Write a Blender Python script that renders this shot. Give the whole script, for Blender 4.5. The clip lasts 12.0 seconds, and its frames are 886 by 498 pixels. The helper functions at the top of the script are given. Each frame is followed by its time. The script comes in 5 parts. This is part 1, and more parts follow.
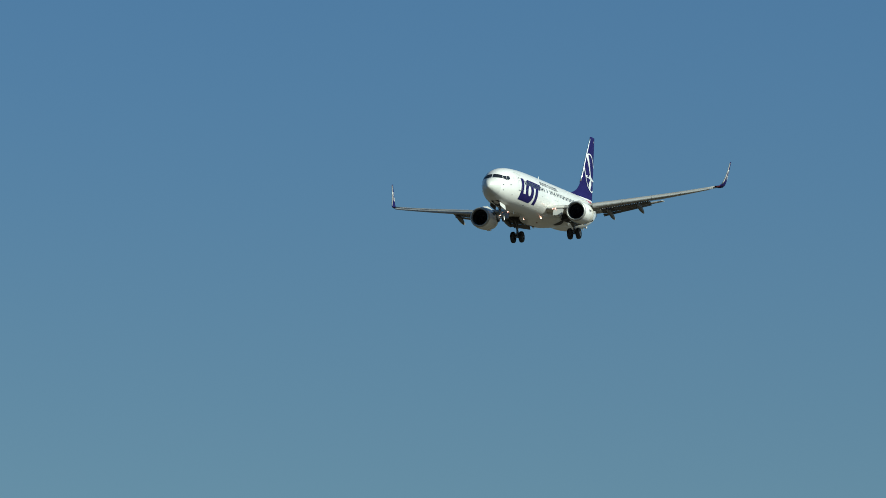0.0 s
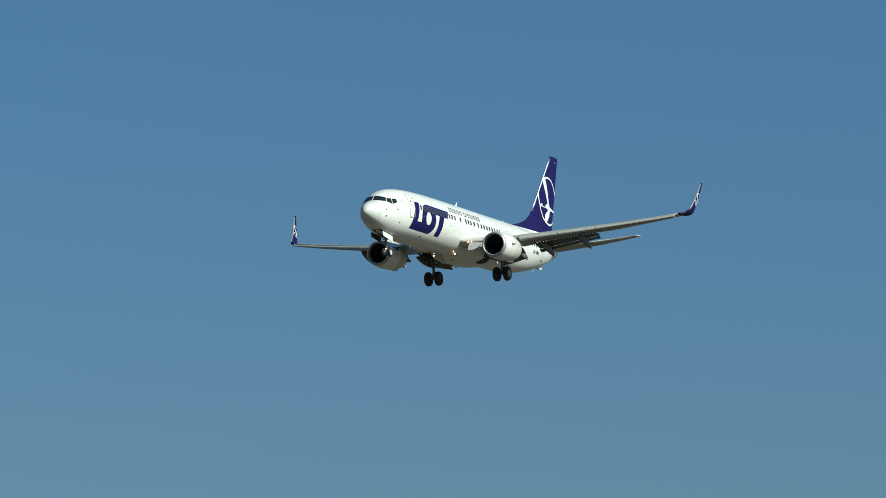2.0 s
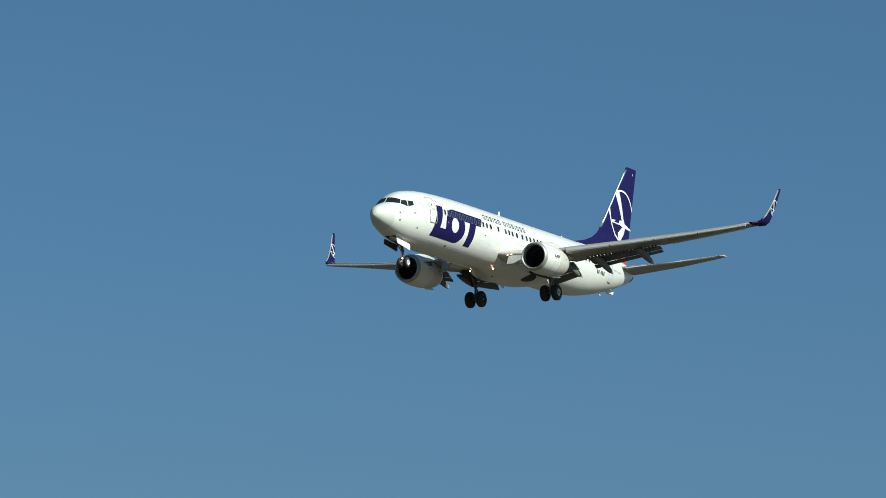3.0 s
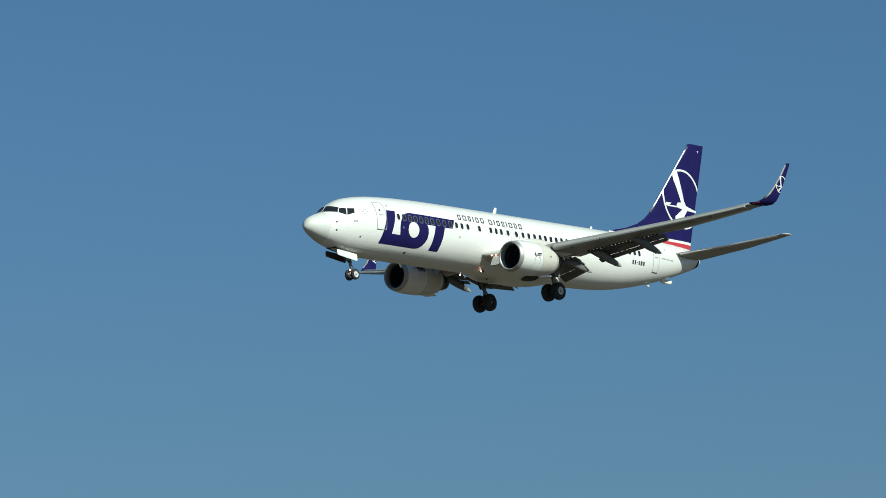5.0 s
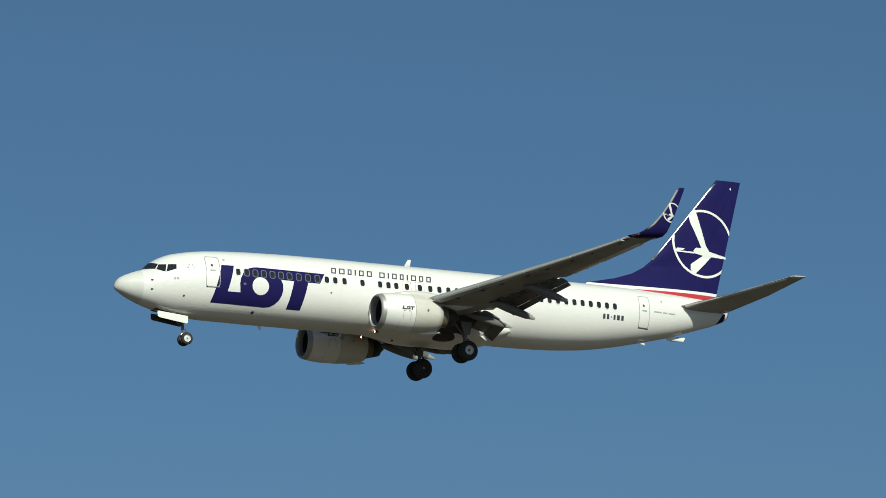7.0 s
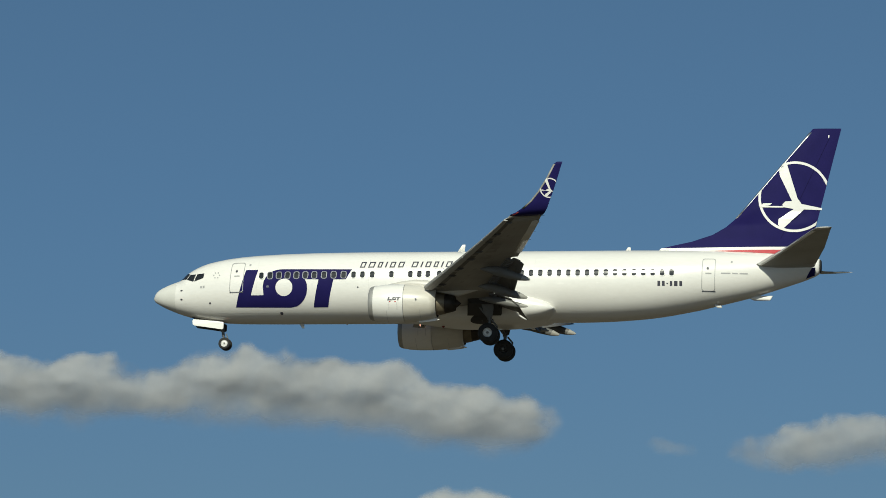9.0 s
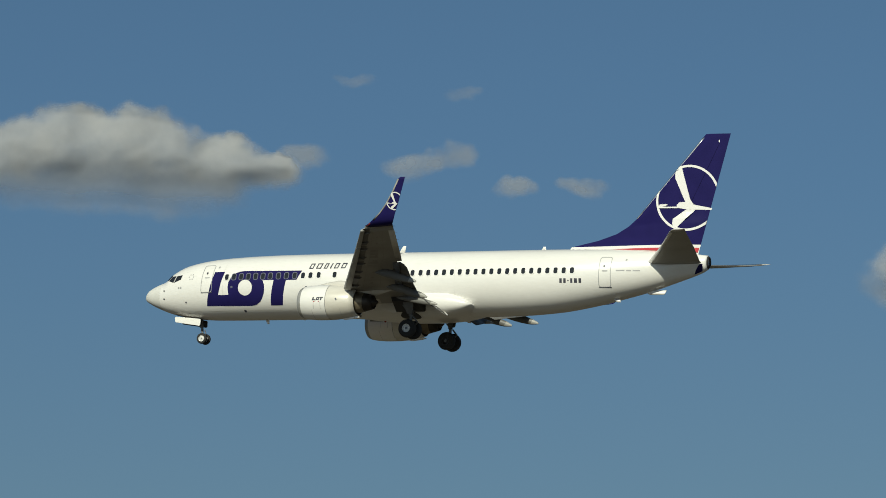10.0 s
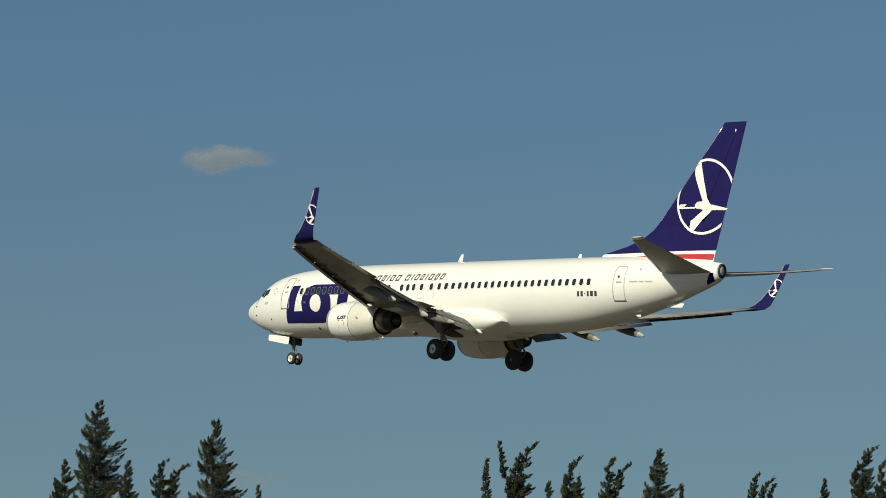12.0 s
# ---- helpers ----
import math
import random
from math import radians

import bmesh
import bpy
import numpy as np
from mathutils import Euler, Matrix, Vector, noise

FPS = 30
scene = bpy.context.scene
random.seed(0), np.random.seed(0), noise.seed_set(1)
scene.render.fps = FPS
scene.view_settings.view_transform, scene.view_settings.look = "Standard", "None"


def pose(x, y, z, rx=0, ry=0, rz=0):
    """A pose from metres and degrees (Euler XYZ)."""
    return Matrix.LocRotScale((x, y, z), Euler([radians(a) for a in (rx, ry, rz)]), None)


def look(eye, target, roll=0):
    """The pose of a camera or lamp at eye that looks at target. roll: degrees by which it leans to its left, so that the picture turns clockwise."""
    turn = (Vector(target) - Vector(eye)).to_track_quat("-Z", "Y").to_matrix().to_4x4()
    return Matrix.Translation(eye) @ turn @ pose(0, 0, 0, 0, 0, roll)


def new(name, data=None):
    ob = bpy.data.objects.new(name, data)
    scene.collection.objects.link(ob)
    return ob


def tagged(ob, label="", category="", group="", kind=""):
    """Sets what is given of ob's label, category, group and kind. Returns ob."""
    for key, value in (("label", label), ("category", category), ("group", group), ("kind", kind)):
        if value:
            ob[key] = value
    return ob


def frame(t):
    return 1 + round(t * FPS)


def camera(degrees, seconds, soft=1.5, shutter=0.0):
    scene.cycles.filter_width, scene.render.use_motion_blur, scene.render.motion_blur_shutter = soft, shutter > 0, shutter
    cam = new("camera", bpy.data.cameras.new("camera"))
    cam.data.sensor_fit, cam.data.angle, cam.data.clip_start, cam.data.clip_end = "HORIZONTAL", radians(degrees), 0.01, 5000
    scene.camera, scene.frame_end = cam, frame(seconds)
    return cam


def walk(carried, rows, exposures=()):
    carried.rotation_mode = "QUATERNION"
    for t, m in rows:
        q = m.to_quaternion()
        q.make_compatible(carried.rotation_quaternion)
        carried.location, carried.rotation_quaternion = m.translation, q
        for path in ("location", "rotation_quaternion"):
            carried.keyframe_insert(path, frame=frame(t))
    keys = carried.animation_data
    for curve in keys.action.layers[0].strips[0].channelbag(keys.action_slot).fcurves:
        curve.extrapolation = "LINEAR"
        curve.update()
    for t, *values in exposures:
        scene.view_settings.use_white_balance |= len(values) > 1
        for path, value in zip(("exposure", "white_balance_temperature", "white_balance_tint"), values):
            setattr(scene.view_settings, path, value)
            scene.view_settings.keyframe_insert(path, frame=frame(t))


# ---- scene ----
# ---- camera ----
PLANE_PATH = (
    (0, -459.65, -140.08, 51.73, 2.519, -0.876, 0.193),
    (0.5, -431.10, -143.48, 49.02, 2.592, -0.986, 0.175),
    (1, -400.41, -148.94, 43.98, 2.677, -1.140, 0.242),
    (1.5, -375.00, -153.24, 42.30, 2.631, -1.217, 0.206),
    (2, -344.60, -157.81, 44.58, 2.584, -1.275, 0.220),
    (2.5, -316.47, -160.89, 48.38, 2.550, -1.286, 0.187),
    (3, -286.91, -163.49, 48.91, 2.534, -1.356, 0.149),
    (3.2, -275.09, -164.05, 48.32, 2.552, -1.359, 0.139),
    (3.6, -265.63, -175.45, 45.42, 2.557, -1.373, 0.054),
    (4, -257.37, -187.68, 42.30, 2.561, -1.387, -0.030),
    (4.4, -248.97, -199.91, 39.34, 2.566, -1.401, -0.115),
    (4.8, -239.06, -211.30, 36.89, 2.571, -1.415, -0.199),
    (5, -224.19, -211.62, 38.93, 2.545, -1.442, -0.170),
    (5.5, -190.18, -211.19, 44.57, 2.455, -1.375, -0.124),
    (6, -152.68, -212.61, 46.82, 2.444, -1.366, 0.016),
    (6.5, -122.00, -225.67, 43.88, 2.442, -1.346, 0.116),
    (7, -102.89, -253.71, 45.15, 2.437, -1.377, 0.036),
    (7.2, -92.23, -263.61, 46.86, 2.398, -1.387, 0.031),
    (7.6, -59.04, -269.02, 45.67, 2.439, -1.362, 0.035),
    (8, -24.88, -273.36, 44.13, 2.491, -1.337, 0.060),
    (8.4, 9.50, -277.08, 42.45, 2.522, -1.314, 0.043),
    (8.8, 43.37, -280.79, 40.82, 2.508, -1.299, -0.078),
    (9, 57.90, -281.56, 40.05, 2.263, -1.382, -0.817),
    (9.5, 93.16, -284.52, 39.65, 1.596, -1.696, -2.205),
    (10, 131.67, -290.59, 37.51, 2.094, -1.434, -3.316),
    (10.5, 167.06, -297.31, 35.07, 2.676, -1.074, -4.792),
    (11, 202.69, -298.76, 31.59, 3.184, -0.783, -5.684),
    (11.5, 204.09, -253.10, 27.76, 2.971, -0.978, -6.254),
    (12, 202.70, -210.62, 22.23, 2.647, -1.225, -5.986),
)
CAMERA_TURN = (
    (0, 95.163, -0.614, 107.390),
    (0.5, 95.001, -0.423, 108.493),
    (1, 94.453, -0.543, 109.988),
    (1.5, 95.027, -0.348, 111.375),
    (2, 95.957, -0.936, 113.606),
    (2.5, 97.030, -1.276, 115.871),
    (3, 97.666, -1.488, 118.672),
    (3.2, 97.809, -1.531, 119.425),
    (3.6, 97.339, -1.234, 122.022),
    (4, 96.772, -0.925, 124.706),
    (4.4, 96.224, -0.564, 127.424),
    (4.8, 95.804, -0.109, 130.168),
    (5, 96.500, 0.779, 131.875),
    (5.5, 98.412, 2.005, 135.962),
    (6, 99.753, 1.923, 141.760),
    (6.5, 99.605, 0.663, 148.135),
    (7, 99.308, 0.410, 154.263),
    (7.2, 99.482, 0.721, 157.377),
    (7.6, 99.437, 0.693, 164.087),
    (8, 99.240, 0.615, 171.090),
    (8.4, 98.890, 0.522, 178.194),
    (8.8, 98.413, 0.450, 185.129),
    (9, 98.033, 0.493, 188.432),
    (9.5, 97.623, 0.421, 195.149),
    (10, 96.893, -0.401, 200.994),
    (10.5, 95.973, -0.038, 206.808),
    (11, 95.084, -1.380, 211.759),
    (11.5, 95.224, -1.452, 216.500),
    (12, 94.684, -1.112, 221.671),
)

EYE = (0.0, 0.0, 1.7)
cam = camera(9.957, 12.0, soft=0.9)
walk(cam, [(t, pose(*EYE, rx, ry, rz)) for t, rx, ry, rz in CAMERA_TURN],
     exposures=[(0, 0.32, 5330, -17), (1.2, 0.27, 5250, -17), (2.5, 0.34, 5380, -17), (3.2, 0.33, 5380, -17), (5.0, 0.20, 5290, -16), (5.5, 0.27, 5440, -15), (6.0, 0.27, 5460, -15), (6.5, 0.13, 5500, -14), (7.2, 0.0, 5590, -13), (8.8, -0.10, 5770, -12), (10.5, -0.07, 5990, -12), (12, 0.09, 6200, -12)])

# ---- light ----
SUN_ELEVATION, SUN_AZIMUTH = 36.0, 4.0   # azimuth from +y towards +x
world = bpy.data.worlds.new("sky")
scene.world = world
world.use_nodes = True
wn = world.node_tree.nodes
sky_node = wn.new("ShaderNodeTexSky")
sky_node.sky_type = 'NISHITA'
sky_node.sun_disc = False
sky_node.sun_elevation = radians(SUN_ELEVATION)
sky_node.sun_rotation = radians(SUN_AZIMUTH)
sky_node.altitude = 0.0
sky_node.air_density = 0.60
sky_node.dust_density = 0.6
sky_node.ozone_density = 0.8
wn["Background"].inputs["Strength"].default_value = 0.078
up_node, coord_node = wn.new("ShaderNodeVectorMath"), wn.new("ShaderNodeTexCoord")
up_node.inputs[1].default_value = (0, 0, 0.134)     # a clear, dry sky with little paling towards the horizon
world.node_tree.links.new(coord_node.outputs["Generated"], up_node.inputs[0])
world.node_tree.links.new(up_node.outputs[0], sky_node.inputs["Vector"])
# dull haze low over the horizon, all round
split_node, haze_amount, haze_node = wn.new("ShaderNodeSeparateXYZ"), wn.new("ShaderNodeMapRange"), wn.new("ShaderNodeMix")
haze_amount.interpolation_type = 'SMOOTHSTEP'
haze_amount.inputs["From Min"].default_value, haze_amount.inputs["From Max"].default_value = 0.16, 0.02
haze_node.data_type, haze_node.blend_type = 'RGBA', 'MULTIPLY'
haze_node.inputs["B"].default_value = (1.062, 0.925, 0.75, 1)
world.node_tree.links.new(coord_node.outputs["Generated"], split_node.inputs[0])
world.node_tree.links.new(split_node.outputs["Z"], haze_amount.inputs["Value"])
world.node_tree.links.new(haze_amount.outputs[0], haze_node.inputs["Factor"])
world.node_tree.links.new(sky_node.outputs[0], haze_node.inputs["A"])
world.node_tree.links.new(haze_node.outputs["Result"], wn["Background"].inputs["Color"])

sun_data = bpy.data.lights.new("sun", 'SUN')
sun_data.energy, sun_data.angle, sun_data.color = 4.9, radians(0.53), (1.0, 0.835, 0.70)
sun = new("sun", sun_data)
_e, _a = radians(SUN_ELEVATION), radians(SUN_AZIMUTH)
SUN_DIR = Vector((math.sin(_a) * math.cos(_e), math.cos(_a) * math.cos(_e), math.sin(_e)))
sun.matrix_world = look(tuple(SUN_DIR * 300), (0, 0, 0))


# ---- materials ----
def material(name, colour, rough=0.5, metal=0.0, second=None, scale=2.0, spread=0.5, bump=0.0, coat=0.0,
             fine=None, fine_scale=30.0, stretch=(1, 1, 1), emit=0.0, rough_vary=0.1, specular=0.5):
    """A painted, metal or natural surface: two colours mixed by broad noise, a finer grain on top, a little relief."""
    m = bpy.data.materials.new(name)
    m.use_nodes = True
    nt = m.node_tree
    n, l = nt.nodes, nt.links
    b = n["Principled BSDF"]
    b.inputs["Roughness"].default_value = rough
    b.inputs["Metallic"].default_value = metal
    b.inputs["Coat Weight"].default_value = coat
    b.inputs["Coat Roughness"].default_value = 0.08
    b.inputs["Specular IOR Level"].default_value = specular
    tc = n.new("ShaderNodeTexCoord")
    mp = n.new("ShaderNodeMapping")
    mp.inputs["Scale"].default_value = stretch
    l.new(tc.outputs["Object"], mp.inputs["Vector"])
    big = n.new("ShaderNodeTexNoise")
    big.inputs["Scale"].default_value = scale
    big.inputs["Detail"].default_value = 6
    l.new(mp.outputs[0], big.inputs["Vector"])
    ramp = n.new("ShaderNodeMapRange")
    ramp.inputs["From Min"].default_value = 0.5 - spread / 2
    ramp.inputs["From Max"].default_value = 0.5 + spread / 2
    l.new(big.outputs["Fac"], ramp.inputs["Value"])
    mix = n.new("ShaderNodeMix")
    mix.data_type = 'RGBA'
    mix.inputs["A"].default_value = (*colour, 1)
    mix.inputs["B"].default_value = (*(second or [c * 0.85 for c in colour]), 1)
    l.new(ramp.outputs[0], mix.inputs["Factor"])
    small = n.new("ShaderNodeTexNoise")
    small.inputs["Scale"].default_value = fine_scale
    small.inputs["Detail"].default_value = 4
    l.new(mp.outputs[0], small.inputs["Vector"])
    mix2 = n.new("ShaderNodeMix")
    mix2.data_type = 'RGBA'
    mix2.blend_type = 'MULTIPLY'
    mix2.inputs["Factor"].default_value = fine if fine is not None else 0.15
    l.new(mix.outputs["Result"], mix2.inputs["A"])
    l.new(small.outputs["Fac"], mix2.inputs["B"])
    l.new(mix2.outputs["Result"], b.inputs["Base Color"])
    rr = n.new("ShaderNodeMapRange")
    rr.inputs["To Min"].default_value = max(0.02, rough - rough_vary)
    rr.inputs["To Max"].default_value = min(1.0, rough + rough_vary)
    l.new(small.outputs["Fac"], rr.inputs["Value"])
    l.new(rr.outputs[0], b.inputs["Roughness"])
    if bump:
        bp = n.new("ShaderNodeBump")
        bp.inputs["Strength"].default_value = bump
        bp.inputs["Distance"].default_value = 0.05
        l.new(small.outputs["Fac"], bp.inputs["Height"])
        l.new(bp.outputs[0], b.inputs["Normal"])
    if emit:
        b.inputs["Emission Color"].default_value = (*colour, 1)
        b.inputs["Emission Strength"].default_value = emit
    return m


WHITE = material("white_paint", (0.845, 0.826, 0.79), 0.32, second=(0.74, 0.72, 0.68), scale=0.6, spread=0.7, coat=0.5,
                 fine=0.09, fine_scale=9, stretch=(0.3, 1, 1))
BLUE = material("navy_paint", (0.0165, 0.0135, 0.088), 0.5, second=(0.013, 0.011, 0.072), scale=1.2, fine=0.08, specular=0.03)
SEAM_BLUE = material("rudder_gap_navy", (0.010, 0.008, 0.050), 0.6, specular=0.03)
RED = material("red_paint", (0.48, 0.03, 0.04), 0.35, coat=0.4, fine=0.08)
GREY = material("wing_grey_paint", (0.36, 0.35, 0.33), 0.45, second=(0.25, 0.235, 0.21), scale=1.1, spread=0.6,
                fine=0.25, fine_scale=14, stretch=(0.4, 1, 1))
STAB = material("tailplane_grey_paint", (0.41, 0.40, 0.37), 0.45, second=(0.30, 0.29, 0.26), scale=1.0, spread=0.6,
                fine=0.22, fine_scale=12, stretch=(0.4, 1, 1))
FLAP = material("flap_and_slat_shade_grey", (0.17, 0.165, 0.155), 0.55, second=(0.11, 0.105, 0.10), scale=1.5, fine=0.3)
# kept dark to carry the flap's shade over the track fairings
CANOE = material("fairing_shaded_grey", (0.17, 0.167, 0.158), 0.5, second=(0.125, 0.122, 0.114), scale=1.4, fine=0.25, stretch=(0.4, 1, 1))
MARK = material("faint_wing_mark", (0.28, 0.27, 0.25), 0.5, second=(0.22, 0.21, 0.19), fine=0.2)
FAIRING = material("light_grey_paint", (0.64, 0.615, 0.565), 0.4, second=(0.54, 0.515, 0.46), scale=0.9, coat=0.3,
                   fine=0.12, stretch=(0.4, 1, 1))
COWL = material("off_white_cowl_paint", (0.71, 0.68, 0.615), 0.38, second=(0.58, 0.545, 0.47), scale=1.6, spread=0.6, coat=0.3,
                fine=0.14, fine_scale=8, stretch=(0.3, 1, 1))
RADOME = material("radome_paint", (0.70, 0.69, 0.65), 0.5, second=(0.62, 0.61, 0.57), scale=1.4, fine=0.1)
SLAT = material("slat_grey_paint", (0.41, 0.405, 0.39), 0.58, second=(0.33, 0.325, 0.31), scale=1.3, fine=0.2, stretch=(1, 0.4, 1))
CORE = material("bare_core_cowl_metal", (0.27, 0.23, 0.155), 0.5, metal=0.6, second=(0.15, 0.125, 0.09), scale=3, fine=0.2)
METAL = material("polished_leading_edge", (0.86, 0.86, 0.85), 0.36, metal=1.0, second=(0.78, 0.78, 0.78), scale=3, fine=0.05)
LIP = material("dull_lip_metal", (0.50, 0.49, 0.47), 0.5, metal=0.5, second=(0.40, 0.39, 0.36), scale=3, fine=0.15)
STEEL = material("exhaust_steel", (0.065, 0.056, 0.047), 0.5, metal=0.7, second=(0.04, 0.035, 0.03), scale=3, fine=0.2)
DARK = material("dark_part_and_cavity_shade", (0.035, 0.034, 0.034), 0.7, fine=0.3)
FAN = material("fan_blade_titanium", (0.10, 0.10, 0.105), 0.4, metal=0.8, fine=0.2)
GLASS = material("dark_window_glass", (0.02, 0.022, 0.026), 0.08, fine=0.05, rough_vary=0.03, specular=0.6)
TRIM = material("window_trim_grey", (0.115, 0.115, 0.165), 0.4, fine=0.1)
LINE = material("door_outline_grey", (0.42, 0.42, 0.42), 0.5, fine=0.1)
INK = material("dark_lettering", (0.05, 0.05, 0.07), 0.45, fine=0.1)
RUBBER = material("tyre_rubber", (0.018, 0.018, 0.018), 0.85, second=(0.03, 0.029, 0.027), scale=8, fine=0.3, bump=0.2)
RIM = material("wheel_rim_alloy", (0.74, 0.74, 0.72), 0.5, metal=0.2, second=(0.58, 0.57, 0.54), scale=10, fine=0.2)
STRUT = material("gear_strut_grey", (0.21, 0.21, 0.207), 0.45, metal=0.3, second=(0.13, 0.128, 0.125), scale=6, fine=0.3)
LAMP = material("lit_landing_lamp", (1.0, 0.40, 0.26), 0.3, emit=9.0)
BEACON = material("red_lens", (0.22, 0.02, 0.015), 0.2)


# ---- mesh helpers ----
def finish(bm, name, mat, parent=None, label="", smooth=True, mats=()):
    bmesh.ops.recalc_face_normals(bm, faces=bm.faces)
    me = bpy.data.meshes.new(name)
    bm.to_mesh(me)
    bm.free()
    for m in (mat, *mats):
        me.materials.append(m)
    if smooth:
        me.shade_smooth()
    ob = new(name, me)
    ob.parent = parent
    if label:
        ob["label"] = label
    return ob


def part(name, bm, mat, parent, label="", smooth=True, mats=()):
    return finish(bm, name, mat, parent, label, smooth, mats)


def sharp_edges(ob, degrees=35):
    ob.data.set_sharp_from_angle(angle=radians(degrees))
    return ob


def loft(bm, rings, caps=True, closed=True, mat_of=None):
    """Skin a list of rings of equal length."""
    vs = [[bm.verts.new(p) for p in r] for r in rings]
    n = len(rings[0])
    for i in range(len(vs) - 1):
        for j in range(n if closed else n - 1):
            k = (j + 1) % n
            q = [vs[i][j], vs[i][k], vs[i + 1][k], vs[i + 1][j]]
            f = bm.faces.new(q)
            if mat_of:
                f.material_index = mat_of(i, j)
    if caps:
        bm.faces.new(vs[0])
        bm.faces.new(vs[-1][::-1])
    return vs


def tube(bm, a, b, r0, r1=None, n=10):
    a, b = Vector(a), Vector(b)
    d = (b - a).normalized()
    s = d.orthogonal().normalized()
    t = d.cross(s)
    r1 = r0 if r1 is None else r1
    ring = lambda c, r: [c + (s * math.cos(2 * math.pi * k / n) + t * math.sin(2 * math.pi * k / n)) * r for k in range(n)]
    loft(bm, [ring(a, r0), ring(b, r1)])


def revolve(bm, profile, centre, axis='x', n=32, squash=1.0, mat_of=None, caps=False):
    """profile: (along, radius) pairs; centre: the axis' place."""
    cx, cy, cz = centre
    rings = []
    for u, r in profile:
        ring = []
        for k in range(n):
            c, s = math.cos(2 * math.pi * k / n), math.sin(2 * math.pi * k / n)
            if axis == 'x':
                ring.append((cx + u, cy + r * c, cz + r * s * (squash if s < 0 else 1.0)))
            else:
                ring.append((cx + r * c, cy + u, cz + r * s))
        rings.append(ring)
    loft(bm, rings, caps=caps, mat_of=mat_of)


def plate(bm, outline, normal, thick):
    """A flat plate from a loop of points, extruded to both sides of its plane."""
    nv = Vector(normal).normalized() * (thick / 2)
    loft(bm, [[Vector(p) - nv for p in outline], [Vector(p) + nv for p in outline]])


def lerp_table(table, x):
    """Smooth interpolation in rows of (x, value), falling x."""
    if x >= table[0][0]:
        return table[0][1]
    if x <= table[-1][0]:
        return table[-1][1]
    for i in range(len(table) - 1):
        x0, y0 = table[i]
        x1, y1 = table[i + 1]
        if x1 <= x <= x0:
            def slope(k):
                if k <= 0 or k >= len(table) - 1:
                    k = min(max(k, 0), len(table) - 2)
                    return (table[k + 1][1] - table[k][1]) / (table[k + 1][0] - table[k][0])
                d0 = (table[k][1] - table[k - 1][1]) / (table[k][0] - table[k - 1][0])
                d1 = (table[k + 1][1] - table[k][1]) / (table[k + 1][0] - table[k][0])
                return 0.0 if d0 * d1 <= 0 else 2 * d0 * d1 / (d0 + d1)
            h = x1 - x0
            s = (x - x0) / h
            return ((2 * s**3 - 3 * s**2 + 1) * y0 + (s**3 - 2 * s**2 + s) * h * slope(i)
                    + (-2 * s**3 + 3 * s**2) * y1 + (s**3 - s**2) * h * slope(i + 1))


# ---- the airliner: x forward from the nose, y to its left, z up from the body's middle ----
TOP = ((0.10, -0.55), (0.02, -0.33), (-0.25, -0.07), (-0.79, 0.19), (-1.52, 0.47), (-1.93, 0.86), (-2.54, 1.21), (-3.13, 1.43), (-4.83, 1.74),
       (-6.52, 1.87), (-9.2, 1.97), (-13.5, 2.0), (-27.3, 2.0), (-31.0, 1.96), (-34.0, 1.83), (-36.5, 1.63), (-37.80, 1.47))
BOT = ((0.10, -0.65), (0.02, -0.78), (-0.15, -0.90), (-0.77, -1.22), (-2.02, -1.66), (-3.25, -1.91), (-4.95, -2.04), (-8.1, -2.06), (-24.0, -2.05),
       (-25.7, -2.02), (-28.2, -1.86), (-30.7, -1.47), (-32.36, -1.10), (-34.0, -0.70), (-35.65, -0.19), (-37.45, 0.42), (-37.80, 0.62))
WID = ((0.10, 0.05), (0.02, 0.20), (-0.25, 0.42), (-0.77, 0.68), (-2.0, 1.18), (-3.25, 1.52), (-4.95, 1.79), (-6.7, 1.91), (-9.0, 1.95),
       (-25.5, 1.95), (-28.2, 1.89), (-30.7, 1.71), (-32.36, 1.44), (-34.0, 1.18), (-35.65, 0.87), (-37.45, 0.46), (-37.80, 0.34))


LOWER = 2.15      # the lower lobe is a little fuller than an ellipse


def body_section(x):
    top, bot, wid = lerp_table(TOP, x), lerp_table(BOT, x), lerp_table(WID, x)
    mid = (top + bot) / 2 + 0.06 * min(1.0, (top - bot) / 4)
    return top, bot, wid, mid


def body_y(x, z):
    top, bot, wid, mid = body_section(x)
    h = (top - mid) if z > mid else (mid - bot)
    power = 2.0 if z > mid else LOWER
    q = 1 - abs((z - mid) / h) ** power
    return wid * max(q, 0.0) ** (1 / power)


def airfoil(n=14, camber=0.015):
    us = [(1 - math.cos(math.pi * k / n)) / 2 for k in range(n + 1)]
    yt = lambda u: 5 * (0.2969 * math.sqrt(u) - 0.126 * u - 0.3516 * u * u + 0.2843 * u**3 - 0.1036 * u**4)
    up = [(u, yt(u), camber * 4 * u * (1 - u)) for u in reversed(us)]
    low = [(u, -yt(u), camber * 4 * u * (1 - u)) for u in us[1:-1]]
    return up + low


def foil_ring(le, chord, thick, up, camber=0.015, n=14, pitch=0.0):
    """A wing section: leading edge, chord (aft), absolute thickness, the direction of its upper side."""
    le, up = Vector(le), Vector(up).normalized()
    ring = []
    c, s = math.cos(radians(pitch)), math.sin(radians(pitch))
    for u, t, m in airfoil(n, camber):
        a, b = u * chord, t * thick + m * chord
        a, b = a * c + b * s, -a * s + b * c
        ring.append(le + Vector((-a, 0, 0)) + up * b)
    return ring


